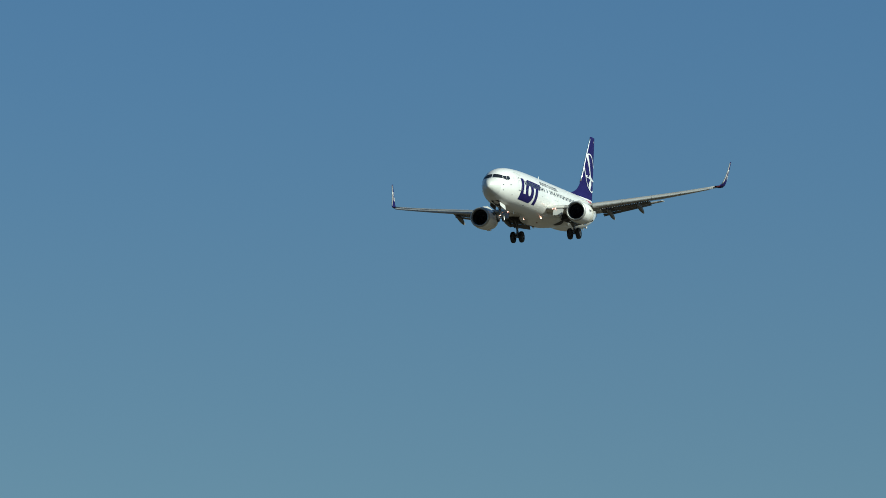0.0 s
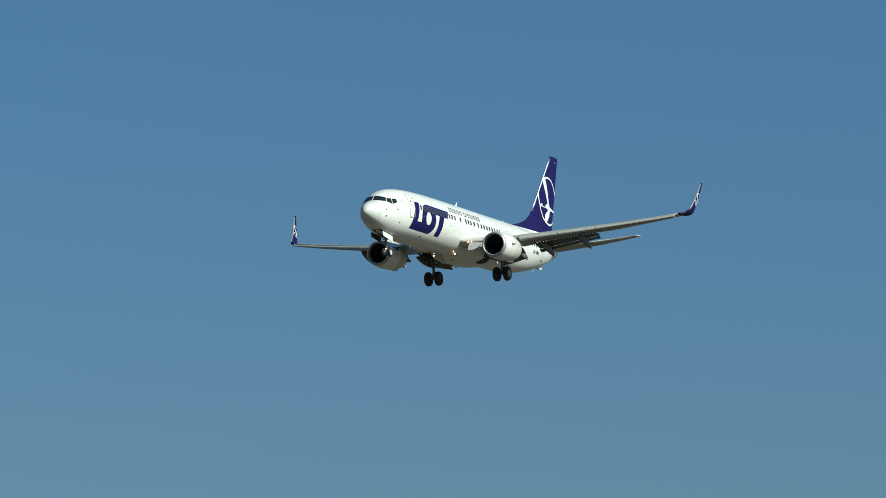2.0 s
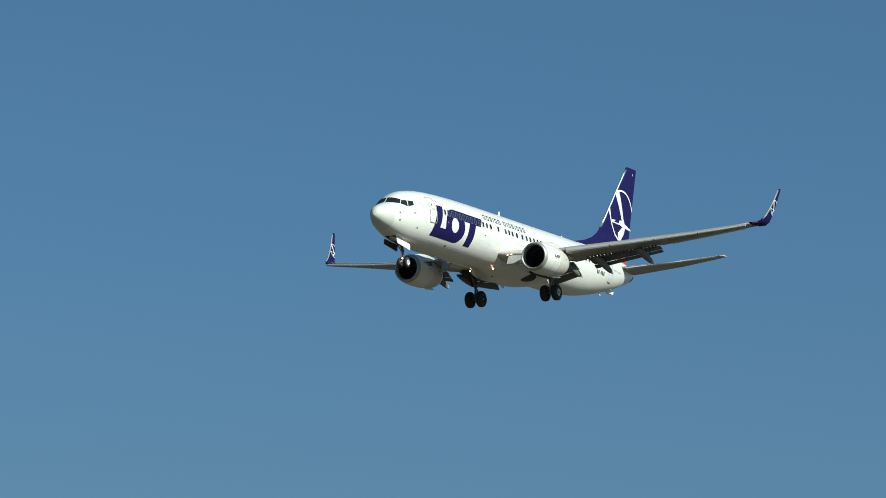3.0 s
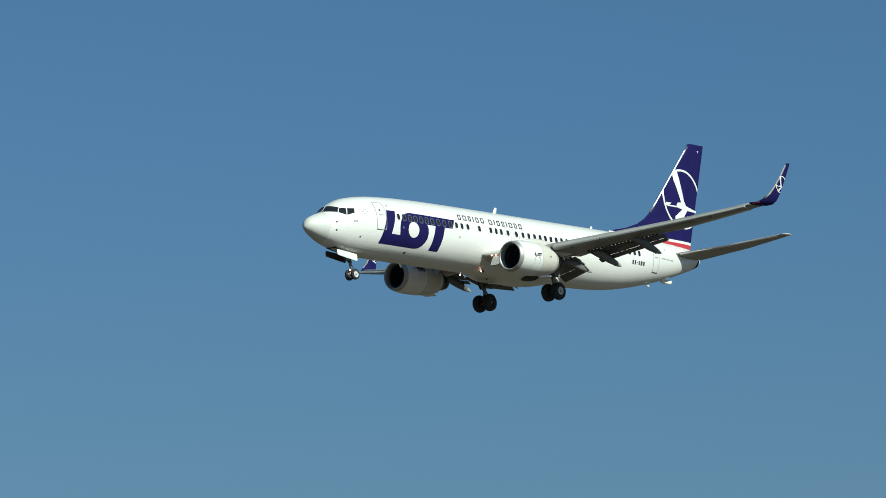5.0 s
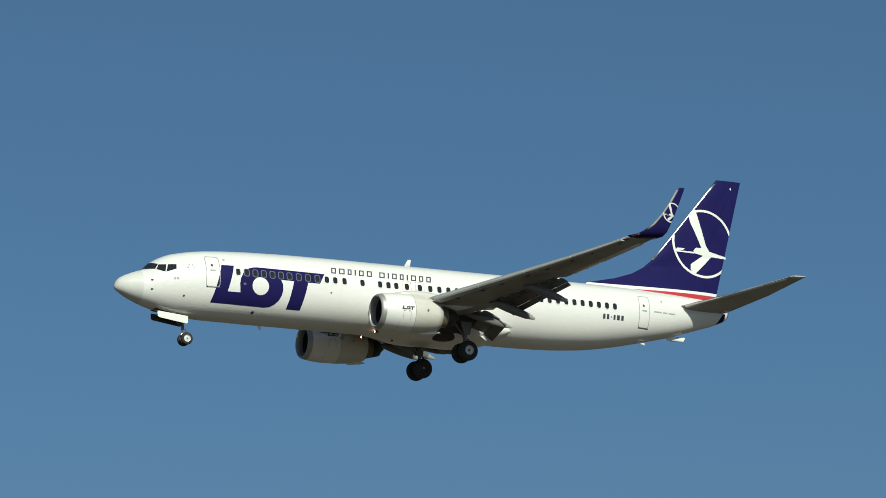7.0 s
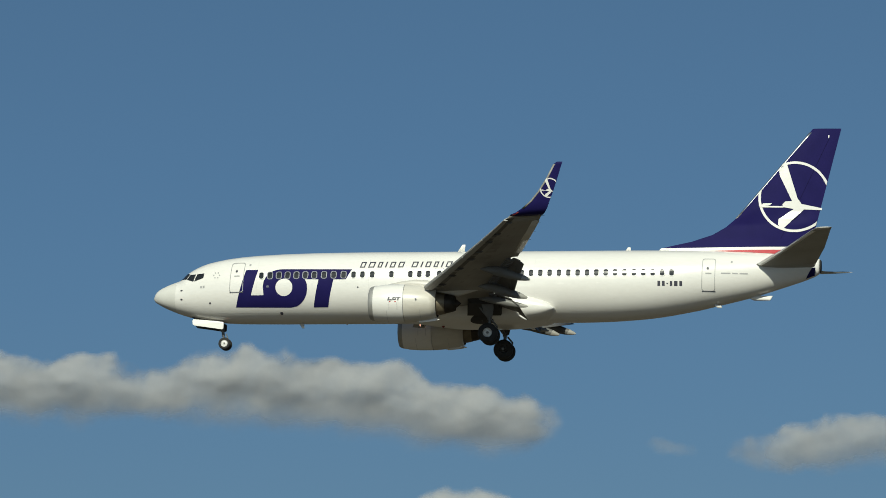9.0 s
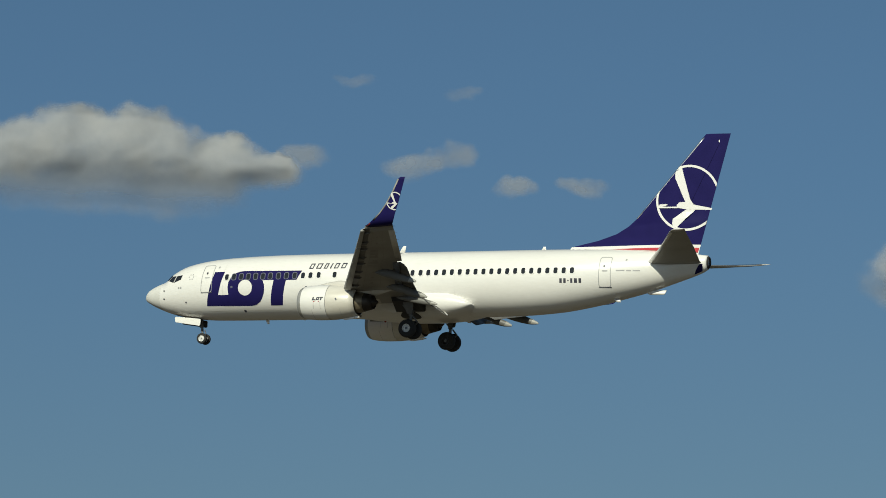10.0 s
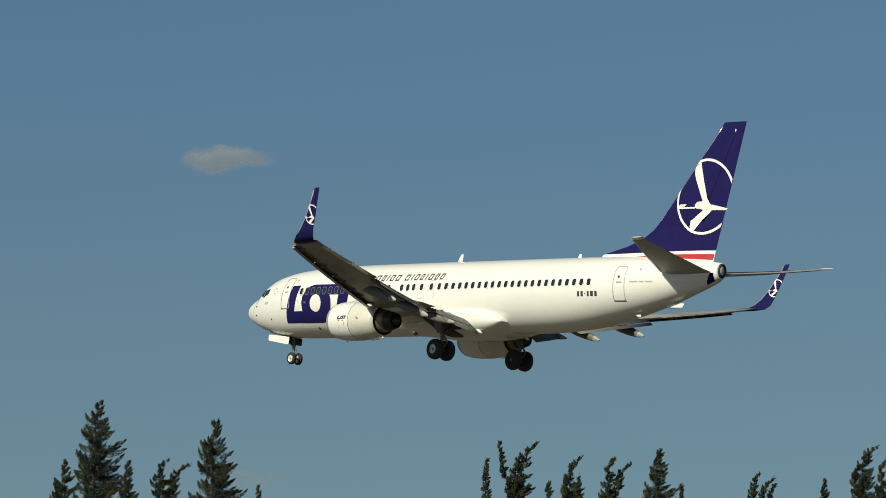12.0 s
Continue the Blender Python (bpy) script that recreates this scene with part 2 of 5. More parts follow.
def bisect_all(bm, axis, step, lo, hi):
    k = lo
    while k < hi:
        co, no = [0, 0, 0], [0, 0, 0]
        co[axis], no[axis] = k, 1
        bmesh.ops.bisect_plane(bm, geom=bm.verts[:] + bm.edges[:] + bm.faces[:], plane_co=co, plane_no=no)
        k += step


def skin_decal(loops, surface, offset=0.012, step=0.12, xstep=0.0, side=1):
    """Flat outlines in (x, z), filled, cut into strips and laid onto the skin y = surface(x, z)."""
    bm = bmesh.new()
    edges = []
    for loop in loops:
        vs = [bm.verts.new((x, 0, z)) for x, z in loop]
        edges += [bm.edges.new((vs[i], vs[(i + 1) % len(vs)])) for i in range(len(vs))]
    bmesh.ops.triangle_fill(bm, use_beauty=True, use_dissolve=False, edges=edges)
    zs = [v.co.z for v in bm.verts]
    xs = [v.co.x for v in bm.verts]
    if step and max(zs) - min(zs) > step:
        bisect_all(bm, 2, step, min(zs) + step / 2, max(zs))
    if xstep and max(xs) - min(xs) > xstep:
        bisect_all(bm, 0, xstep, min(xs) + xstep / 2, max(xs))
    for v in bm.verts:
        v.co.y = side * (surface(v.co.x, v.co.z) + offset)
    return bm


def rounded(cx, cz, w, h, r, n=4, slant=0.0):
    pts = []
    for (sx, sz, a0) in ((1, 1, 0), (-1, 1, 90), (-1, -1, 180), (1, -1, 270)):
        for k in range(n + 1):
            a = radians(a0 + 90 * k / n)
            x, z = sx * (w / 2 - r) + r * math.cos(a), sz * (h / 2 - r) + r * math.sin(a)
            pts.append((cx + x + slant * z, cz + z))
    return pts


airliner = tagged(new("airliner"), "white twin-engine jet airliner with navy tail, gear down", "airliner")


def build_fuselage():
    bm = bmesh.new()
    xs = [0.10, 0.07, 0.02, -0.08, -0.2, -0.4, -0.6, -0.85, -1.1, -1.35, -1.55, -1.7, -1.85, -2.0, -2.2, -2.45, -2.75, -3.1, -3.6, -4.2, -5, -6, -7.5, -9.5]
    xs += [-9.5 - k * 1.5 for k in range(1, 11)] + [-25.5 - 0.7 * k for k in range(0, 17)] + [-37.2, -37.5, -37.7, -37.8]
    n = 56
    xs.insert(9, -1.29)
    rings = []
    for x in xs:
        top, bot, wid, mid = body_section(x)
        ring = []
        for k in range(n):
            a = 2 * math.pi * (k + 0.5) / n
            c, s = math.cos(a), math.sin(a)
            if s < 0:
                c, s = math.copysign(abs(c) ** (2 / LOWER), c), -abs(s) ** (2 / LOWER)
            ring.append((x, wid * c, mid + (top - mid if s > 0 else mid - bot) * s))
        rings.append(ring)
    skin = loft(bm, rings[9:], caps=False)
    bm.faces.new(skin[-1][::-1])
    body = part("fuselage", bm, WHITE, airliner, "glossy white fuselage with slightly grimy belly")
    bm = bmesh.new()
    skin = loft(bm, rings[:10], caps=False)
    bm.faces.new(skin[0])
    part("radome", bm, RADOME, body, "dull off-white nose radome")
    return body


fuselage = build_fuselage()


FAIR_W = ((-12.8, 0.4), (-14.6, 0.9), (-15.5, 1.25), (-16.5, 1.75), (-17.5, 2.05), (-20, 2.12), (-21.4, 2.10), (-22.4, 2.04), (-22.9, 1.96), (-23.15, 1.80))
FAIR_T = ((-12.8, -1.85), (-13.8, -1.6), (-15, -1.05), (-17, -0.66), (-20, -0.52), (-21.4, -0.56), (-22.2, -0.80), (-22.8, -1.10), (-23.15, -1.45))
FAIR_B = ((-12.8, -1.95), (-13.6, -2.02), (-15, -2.08), (-16.5, -2.22), (-18, -2.32), (-20, -2.32), (-21.4, -2.24), (-22.4, -2.06), (-22.9, -1.84), (-23.15, -1.58))


def fairing_section(x):
    w, t, b = lerp_table(FAIR_W, x), lerp_table(FAIR_T, x), lerp_table(FAIR_B, x)
    return w, t, b, b + (t - b) * 0.52, 0.62 + 0.3 * min(1.0, max(0.0, (x + 17) / 1.8))


def fairing_low(x, y):
    """The height of the fairing's lower skin."""
    w, t, b, mid, e = fairing_section(x)
    c = min(1.0, abs(y) / w) ** (1 / e)
    return mid - (mid - b) * math.sqrt(max(0.0, 1 - c * c)) ** 0.8


def build_belly_fairing():
    bm = bmesh.new()
    rings = []
    pw = lambda v, e: math.copysign(abs(v) ** e, v)
    for i in range(45):
        x = -12.8 - 10.35 * i / 44
        w, t, b, mid, e = fairing_section(x)
        ring = []
        for k in range(40):
            a = 2 * math.pi * k / 40
            c, s = math.cos(a), math.sin(a)
            ring.append((x, w * pw(c, e), mid + (t - mid if s > 0 else mid - b) * pw(s, 0.8)))
        rings.append(ring)
    loft(bm, rings)
    part("belly_fairing", bm, WHITE, airliner, "rounded white wing-to-body fairing")


build_belly_fairing()


# strokes of the tail's bird emblem, in the fin's own place
EMBLEM = ([(-35.80, 6.96), (-35.58, 6.80), (-35.49, 6.50), (-35.53, 6.20), (-36.28, 4.66), (-36.78, 4.56), (-36.54, 4.90), (-35.95, 6.78)],
           [(-35.66, 3.14), (-35.47, 3.40), (-35.49, 3.72), (-36.40, 4.34), (-36.98, 4.34), (-35.80, 3.20)],
           [(-36.75, 4.58), (-37.90, 4.35), (-37.90, 4.24), (-36.95, 4.27), (-36.4, 4.28), (-35.73, 4.40), (-35.70, 4.56), (-35.86, 4.72), (-36.28, 4.75)],
           [(-34.47, 4.47), (-35.75, 4.46), (-35.75, 4.37), (-34.45, 4.39)],
           [(-34.47, 4.44), (-34.62, 4.62), (-35.13, 4.62), (-34.98, 4.50)])


def wing_le(y):
    return -16.15 - 0.567 * (y - 4.83)


def wing_te(y):
    return -20.55 - 0.05 * (y - 1.9) if y < 5.8 else -20.75 - 0.354 * (y - 5.8)


def wing_z(y):
    return -1.42 + 0.105 * (y - 1.9) + 0.0042 * (y - 1.9) ** 2 + 0.085 * math.sin(math.pi * min(1.0, max(0.0, (y - 3.0) / 13.0)))


def wing_droop(y):
    """The outer wing is twisted: its leading edge sits lower."""
    return 0.12 * max(0.0, y - 6.0) / 10.5


def wing_thick(y):
    return 0.78 - 0.075 * (y - 1.2) if y < 5 else 0.494 - 0.0285 * (y - 5)


def wing_back(y):
    """The rear edge of the wing box, cut back ahead of the flaps."""
    cut = 0.57 if y < 5 else 0.57 - 0.055 * (y - 5.5)
    return wing_te(y) + (cut if 2.1 <= y <= 4.35 or 5.5 <= y <= 10.1 else 0.0)


def wing_low(side, y, u, off=0.012):
    """A point just under the wing's lower skin at chord fraction u."""
    chord = wing_le(y) - wing_back(y)
    yt = 5 * (0.2969 * math.sqrt(u) - 0.126 * u - 0.3516 * u * u + 0.2843 * u**3 - 0.1036 * u**4)
    a, h = u * chord, -yt * wing_thick(y) + 0.015 * 4 * u * (1 - u) * chord - off
    p = wing_droop(y) / (wing_le(y) - wing_te(y))
    return (wing_le(y) - a + h * p, side * (y - 0.13 * h), wing_z(y) + 0.1 - wing_droop(y) + h + a * p)


def build_wing(side):
    ys = [1.2, 1.9, 2.04, 2.1, 2.4, 3.0, 3.2, 3.6, 4.35, 4.42, 4.83, 5.42, 5.5, 5.8, 7.0, 8.5, 10.1, 10.18, 12.0, 14.0, 15.5, 16.5]
    bm = bmesh.new()
    root = lambda y: max(0.0, 4.6 - y) / 2.7      # the root is set at a small angle, nose up
    loft(bm, [foil_ring((wing_le(y), side * y, wing_z(y) + 0.1 + 0.20 * root(y) - wing_droop(y)), wing_le(y) - wing_back(y), wing_thick(y), (0, -side * 0.13, 1), pitch=1.8 * root(y) - math.degrees(wing_droop(y) / (wing_le(y) - wing_te(y)))) for y in ys],
         mat_of=lambda i, j: 1 if ys[i] < 3.2 and 7 <= j <= 20 else 0)
    wing = part("wing", bm, GREY, airliner, "swept grey wing, dirty underneath", mats=(FAIRING,))
    # blended winglet: place out, height, leading and trailing edge, cant
    rows = ((16.5, wing_z(16.5) + 0.02, -22.77, -24.55, 0), (16.85, 1.08, -23.12, -24.70, 12), (17.06, 1.30, -23.52, -24.86, 36), (17.18, 1.66, -23.97, -25.0, 62),
            (17.28, 2.17, -24.40, -25.20, 74), (17.42, 2.88, -24.86, -25.44, 78), (17.54, 3.57, -25.22, -25.66, 80), (17.56, 3.69, -25.40, -25.70, 80))
    bm = bmesh.new()
    loft(bm, [foil_ring((le, side * y, z), le - te, 0.15 - 0.035 * (z - 1.1), (0, -side * math.sin(radians(cant + 6)), math.cos(radians(cant + 6))), 0.0) for y, z, le, te, cant in rows])
    part("winglet", bm, BLUE, wing, "navy blended winglet")
    bm = bmesh.new()
    strip = []
    for y, z, le, te, cant in rows[2:-1]:
        nv = Vector((0, -math.sin(radians(cant + 6)) * side, math.cos(radians(cant + 6)))) * (0.045 - 0.008 * (z - 1.1))
        p = Vector((le, side * y, z))
        strip.append([p + Vector((0.018, 0, 0)), p + nv + Vector((-0.01, 0, 0)), p + nv * 1.6 + Vector((-0.10, 0, 0)), p - nv * 1.6 + Vector((-0.10, 0, 0)), p - nv + Vector((-0.01, 0, 0))])
    loft(bm, strip)
    part("leading_edge", bm, GREY, wing, "grey winglet leading edge")
    bm = bmesh.new()
    tube(bm, (-22.95, side * 16.62, 1.0), (-23.3, side * 16.93, 1.10), 0.05, 0.04, 8)
    part("navigation_light", bm, BEACON, wing)

    # emblem on the winglet's two faces
    def edge(z, k):
        for p, q in zip(rows[2:-1], rows[3:]):
            if p[1] <= z <= q[1]:
                return p[k] + (q[k] - p[k]) * (z - p[1]) / (q[1] - p[1])
        return rows[-1][k]
    for face in (1, -1):
        def place(x, z, lift=0.0):
            le, te = edge(z, 2), edge(z, 3)
            u = min(1.0, max(0.0, (le - x) / (le - te)))
            half = 5 * (0.2969 * math.sqrt(u) - 0.126 * u - 0.3516 * u * u + 0.2843 * u**3 - 0.1036 * u**4) * (0.15 - 0.035 * (z - 1.1))
            return (x, side * (edge(z, 0) + face * (half / math.sin(radians(edge(z, 4) + 6)) + 0.010 + lift)), z)
        cx, cz, r0, r1 = -25.00, 2.32, 0.52, 0.46
        runs, run = [], []
        for a in range(60, 420, 8):
            pts = [(cx + r * math.cos(radians(b)), cz + r * math.sin(radians(b))) for r, b in ((r0, a), (r0, a + 8), (r1, a + 8), (r1, a))]
            if any(edge(z, 3) + 0.02 < x < edge(z, 2) - 0.02 for x, z in pts):
                run.append([(min(max(x, edge(z, 3) + 0.015), edge(z, 2) - 0.015), z) for x, z in pts])
            elif run:
                runs.append(run)
                run = []
        for run in runs + ([run] if run else []):
            bm = bmesh.new()
            for pts in run:
                bm.faces.new([bm.verts.new(place(x, z)) for x, z in pts])
            bmesh.ops.remove_doubles(bm, verts=bm.verts, dist=0.001)
            part("winglet_ring", bm, WHITE, wing, "arc of a white ring emblem", smooth=False)
        for i, stroke in enumerate(EMBLEM):
            bm = bmesh.new()
            pts = [(cx + 0.255 * (x + 36.36), cz + 0.255 * (z - 4.99)) for x, z in stroke]
            vs = [bm.verts.new(place(min(max(x, edge(z, 3) + 0.02), edge(z, 2) - 0.02), z, 0.004 * (i + 1))) for x, z in pts]
            edges = [bm.edges.new((vs[k], vs[(k + 1) % len(vs)])) for k in range(len(vs))]
            bmesh.ops.triangle_fill(bm, use_beauty=True, use_dissolve=False, edges=edges)
            part("winglet_stroke", bm, WHITE, wing, smooth=False)
    # slats along the leading edge, drooped for landing
    for y0, y1 in ((5.75, 8.3), (8.36, 10.9), (10.96, 13.5), (13.56, 16.35)):
        bm = bmesh.new()
        rings = []
        for y in (y0, (y0 + y1) / 2, y1):
            ch = 0.155 * (wing_le(y) - wing_te(y)) + 0.14
            t = wing_thick(y)
            ring = []
            for u, v in ((1.0, 0.42), (0.7, 0.45), (0.4, 0.40), (0.16, 0.28), (0.04, 0.13), (0.0, 0.0), (0.05, -0.20), (0.25, -0.38), (0.62, -0.47), (0.52, -0.30), (0.22, 0.02), (0.45, 0.24), (1.0, 0.36)):
                ring.append((wing_le(y) + 0.26 - u * ch, side * y, wing_z(y) + 0.1 - 0.17 - wing_droop(y) + v * t * 1.05 + 0.10 * u))
            rings.append(ring)
        # the hollow rear faces take a darker grey that paints in their shade
        loft(bm, rings, mat_of=lambda i, j: 1 if 8 <= j <= 11 else 0)
        sharp_edges(part("slat", bm, SLAT, wing, "drooped pale grey leading-edge slat, its hollow back darkened for shade", mats=(FLAP,)))
    # cove shade painted as a dark strip behind each slat, its brackets, lower-skin joints
    for y0, y1 in ((5.8, 8.25), (8.4, 10.85), (11.0, 13.45), (13.6, 16.3)):
        bm = bmesh.new()
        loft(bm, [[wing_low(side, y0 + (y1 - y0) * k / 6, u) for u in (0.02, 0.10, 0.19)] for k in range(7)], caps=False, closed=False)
        part("slat_gap_shade", bm, FLAP, wing, "dark strip painted for the shaded gap behind the slat")
        for k in (0.2, 0.8):
            y = y0 + (y1 - y0) * k
            bm = bmesh.new()
            plate(bm, [wing_low(side, y, 0.04, 0.0), wing_low(side, y, 0.05, 0.12), wing_low(side, y, 0.19, 0.10), wing_low(side, y, 0.24, 0.0)], (0, 1, 0), 0.07)
            part("slat_bracket", bm, FLAP, wing, smooth=False)
    for u0, u1, ya, yb in ((0.30, 0.308, 6.0, 16.2), (0.62, 0.628, 6.0, 16.2), (0.30, 0.62, 8.2, 8.22), (0.30, 0.62, 10.6, 10.62), (0.2, 0.9, 13.4, 13.42)):
        bm = bmesh.new()
        loft(bm, [[wing_low(side, ya + (yb - ya) * k / 8, u, 0.008) for u in (u0, (u0 + u1) / 2, u1)] for k in range(9)], caps=False, closed=False)
        part("skin_joint", bm, MARK, wing)
    for k in range(9):
        y = 6.6 + 1.02 * k
        bm = bmesh.new()
        bm.faces.new([bm.verts.new(wing_low(side, y + 0.16 * math.cos(radians(a)), 0.46 + 0.03 * math.sin(radians(a)), 0.009)) for a in range(0, 360, 30)])
        part("access_panel", bm, MARK, wing, smooth=False)
    if side > 0:      # the mark below the wing, as plain bars
        for k, wd in enumerate((0.34, 0.34, 0.16, 0.32, 0.42, 0.36)):
            y = 9.7 + 0.52 * k
            bm = bmesh.new()
            loft(bm, [[wing_low(side, yy, u, 0.014) for u in (0.30, 0.40, 0.50)] if k != 2 else [wing_low(side, yy, u, 0.014) for u in (0.38, 0.40, 0.42)] for yy in (y, y + wd / 2, y + wd)], caps=False, closed=False)
            part("mark_bar", bm, MARK, wing)
    # inboard leading-edge flap
    bm = bmesh.new()
    loft(bm, [[(wing_le(y) + dx, side * y, wing_z(y) + dz) for dx, dz in ((-0.25, 0.02), (0.02, -0.28), (0.18, -0.54), (0.24, -0.52), (0.12, -0.24), (-0.10, 0.10))]
              for y in (2.25, 3.1)])
    sharp_edges(part("leading_edge_flap", bm, SLAT, wing, "lowered leading-edge flap panel"))
    # flaps, two elements each
    for y0, y1 in ((2.1, 4.35), (5.55, 10.1)):
        tilt = 22 if y0 < 5 else 20
        for name, turn in (("flap", tilt), ("rear_flap", tilt + 15)):
            bm = bmesh.new()
            rings = []
            for y in (y0, (y0 + y1) / 2, y1):
                full = wing_le(y) - wing_te(y)
                ahead = wing_back(y) - wing_te(y) - 0.05
                main = min(full, 6.0) * (0.225 if y < 5 else 0.235) - 0.52 + ahead
                chord = main if name == "flap" else min(full, 6.0) * (0.11 if y < 5 else 0.09)
                x0, zz = wing_te(y) + ahead, wing_z(y) + 0.055
                if name == "rear_flap":
                    x0 -= main * math.cos(radians(tilt)) - 0.05
                    zz -= main * math.sin(radians(tilt)) + 0.03
                rings.append(foil_ring((x0, side * y, zz), chord, chord * 0.13, (0, -side * 0.13, 1), 0.02, 10, turn))
            loft(bm, rings)
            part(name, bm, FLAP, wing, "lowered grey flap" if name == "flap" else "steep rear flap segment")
        # brackets across the slot ahead of the flap
        count = 8 if y0 < 5 else 20
        for k in range(count):
            y = y0 + (y1 - y0) * (k + 0.6) / (count + 0.2)
            bm = bmesh.new()
            x0, zz = wing_back(y), wing_z(y)
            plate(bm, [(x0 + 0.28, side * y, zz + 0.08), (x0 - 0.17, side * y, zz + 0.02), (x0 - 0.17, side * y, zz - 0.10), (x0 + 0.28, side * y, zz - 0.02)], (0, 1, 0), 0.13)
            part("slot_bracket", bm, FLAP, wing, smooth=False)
    # aileron gap line
    bm = bmesh.new()
    loft(bm, [foil_ring((wing_te(y) + 0.42, side * y, wing_z(y) + 0.095), 0.46, 0.075, (0, -side * 0.13, 1), 0, 8, 3) for y in (10.9, 13.2, 15.6)])
    part("aileron", bm, FAIRING, wing, "light grey aileron")
    # flap track fairings: span place and the lowered tail's end
    for y, xt, zt in ((4.2, -22.0, -1.84), (6.4, -22.3, -1.72), (9.25, -22.85, -1.20)):
        bm = bmesh.new()
        rings = []
        x0, zf, slim = xt + 2.75, wing_z(y) - 0.26, 0.70 if y < 5 else 0.90
        for u, w, h, f in ((0, 0.02, 0.02, 0), (0.06, 0.11, 0.11, 0), (0.18, 0.19, 0.23, 0.0), (0.35, 0.24, 0.31, 0.10), (0.55, 0.23, 0.31, 0.34), (0.75, 0.17, 0.24, 0.64), (0.84, 0.13, 0.18, 0.78), (0.94, 0.075, 0.11, 0.92), (1.0, 0.03, 0.05, 1.0)):
            cx, cz = x0 + (xt - x0) * u, zf + (zt - zf) * f - 0.05 * math.sin(u * math.pi)
            slant = 0.55 if u > 0.8 else 0.0      # the tail is cut off aslant
            rings.append([(cx - slant * slim * h * math.sin(2 * math.pi * j / 14), side * y + slim * w * math.cos(2 * math.pi * j / 14), cz + slim * h * math.sin(2 * math.pi * j / 14)) for j in range(14)])
        # shade and sun put into colour: dark fairing, paler tail beyond the flap
        loft(bm, rings[:-2])
        sharp_edges(part("flap_track_fairing", bm, CANOE, wing, "canoe-shaped flap track fairing, grey darkened for the flap's shade"))
        bm = bmesh.new()
        loft(bm, rings[-3:])
        sharp_edges(part("fairing_tip_sunlit", bm, STAB, wing, "lowered tail of the fairing, coloured paler as if sunlit"))
    # white tip of the inner track
    bm = bmesh.new()
    loft(bm, [[(x, side * 1.75 + w * math.cos(2 * math.pi * j / 10), z + w * math.sin(2 * math.pi * j / 10)) for j in range(10)]
              for x, z, w in ((-20.9, -1.75, 0.05), (-21.1, -1.88, 0.11), (-21.4, -2.05, 0.11), (-21.6, -2.16, 0.03))])
    part("track_tip", bm, WHITE, wing)
    # static wicks
    for y in (11.5, 12.8, 14.0, 15.2, 16.2):
        bm = bmesh.new()
        tube(bm, (wing_te(y) + 0.02, side * y, wing_z(y) + 0.1), (wing_te(y) - 0.16, side * y, wing_z(y) + 0.1), 0.012, 0.008, 5)
        part("static_wick", bm, DARK, wing)
    return wing


wings = [build_wing(s) for s in (1, -1)]


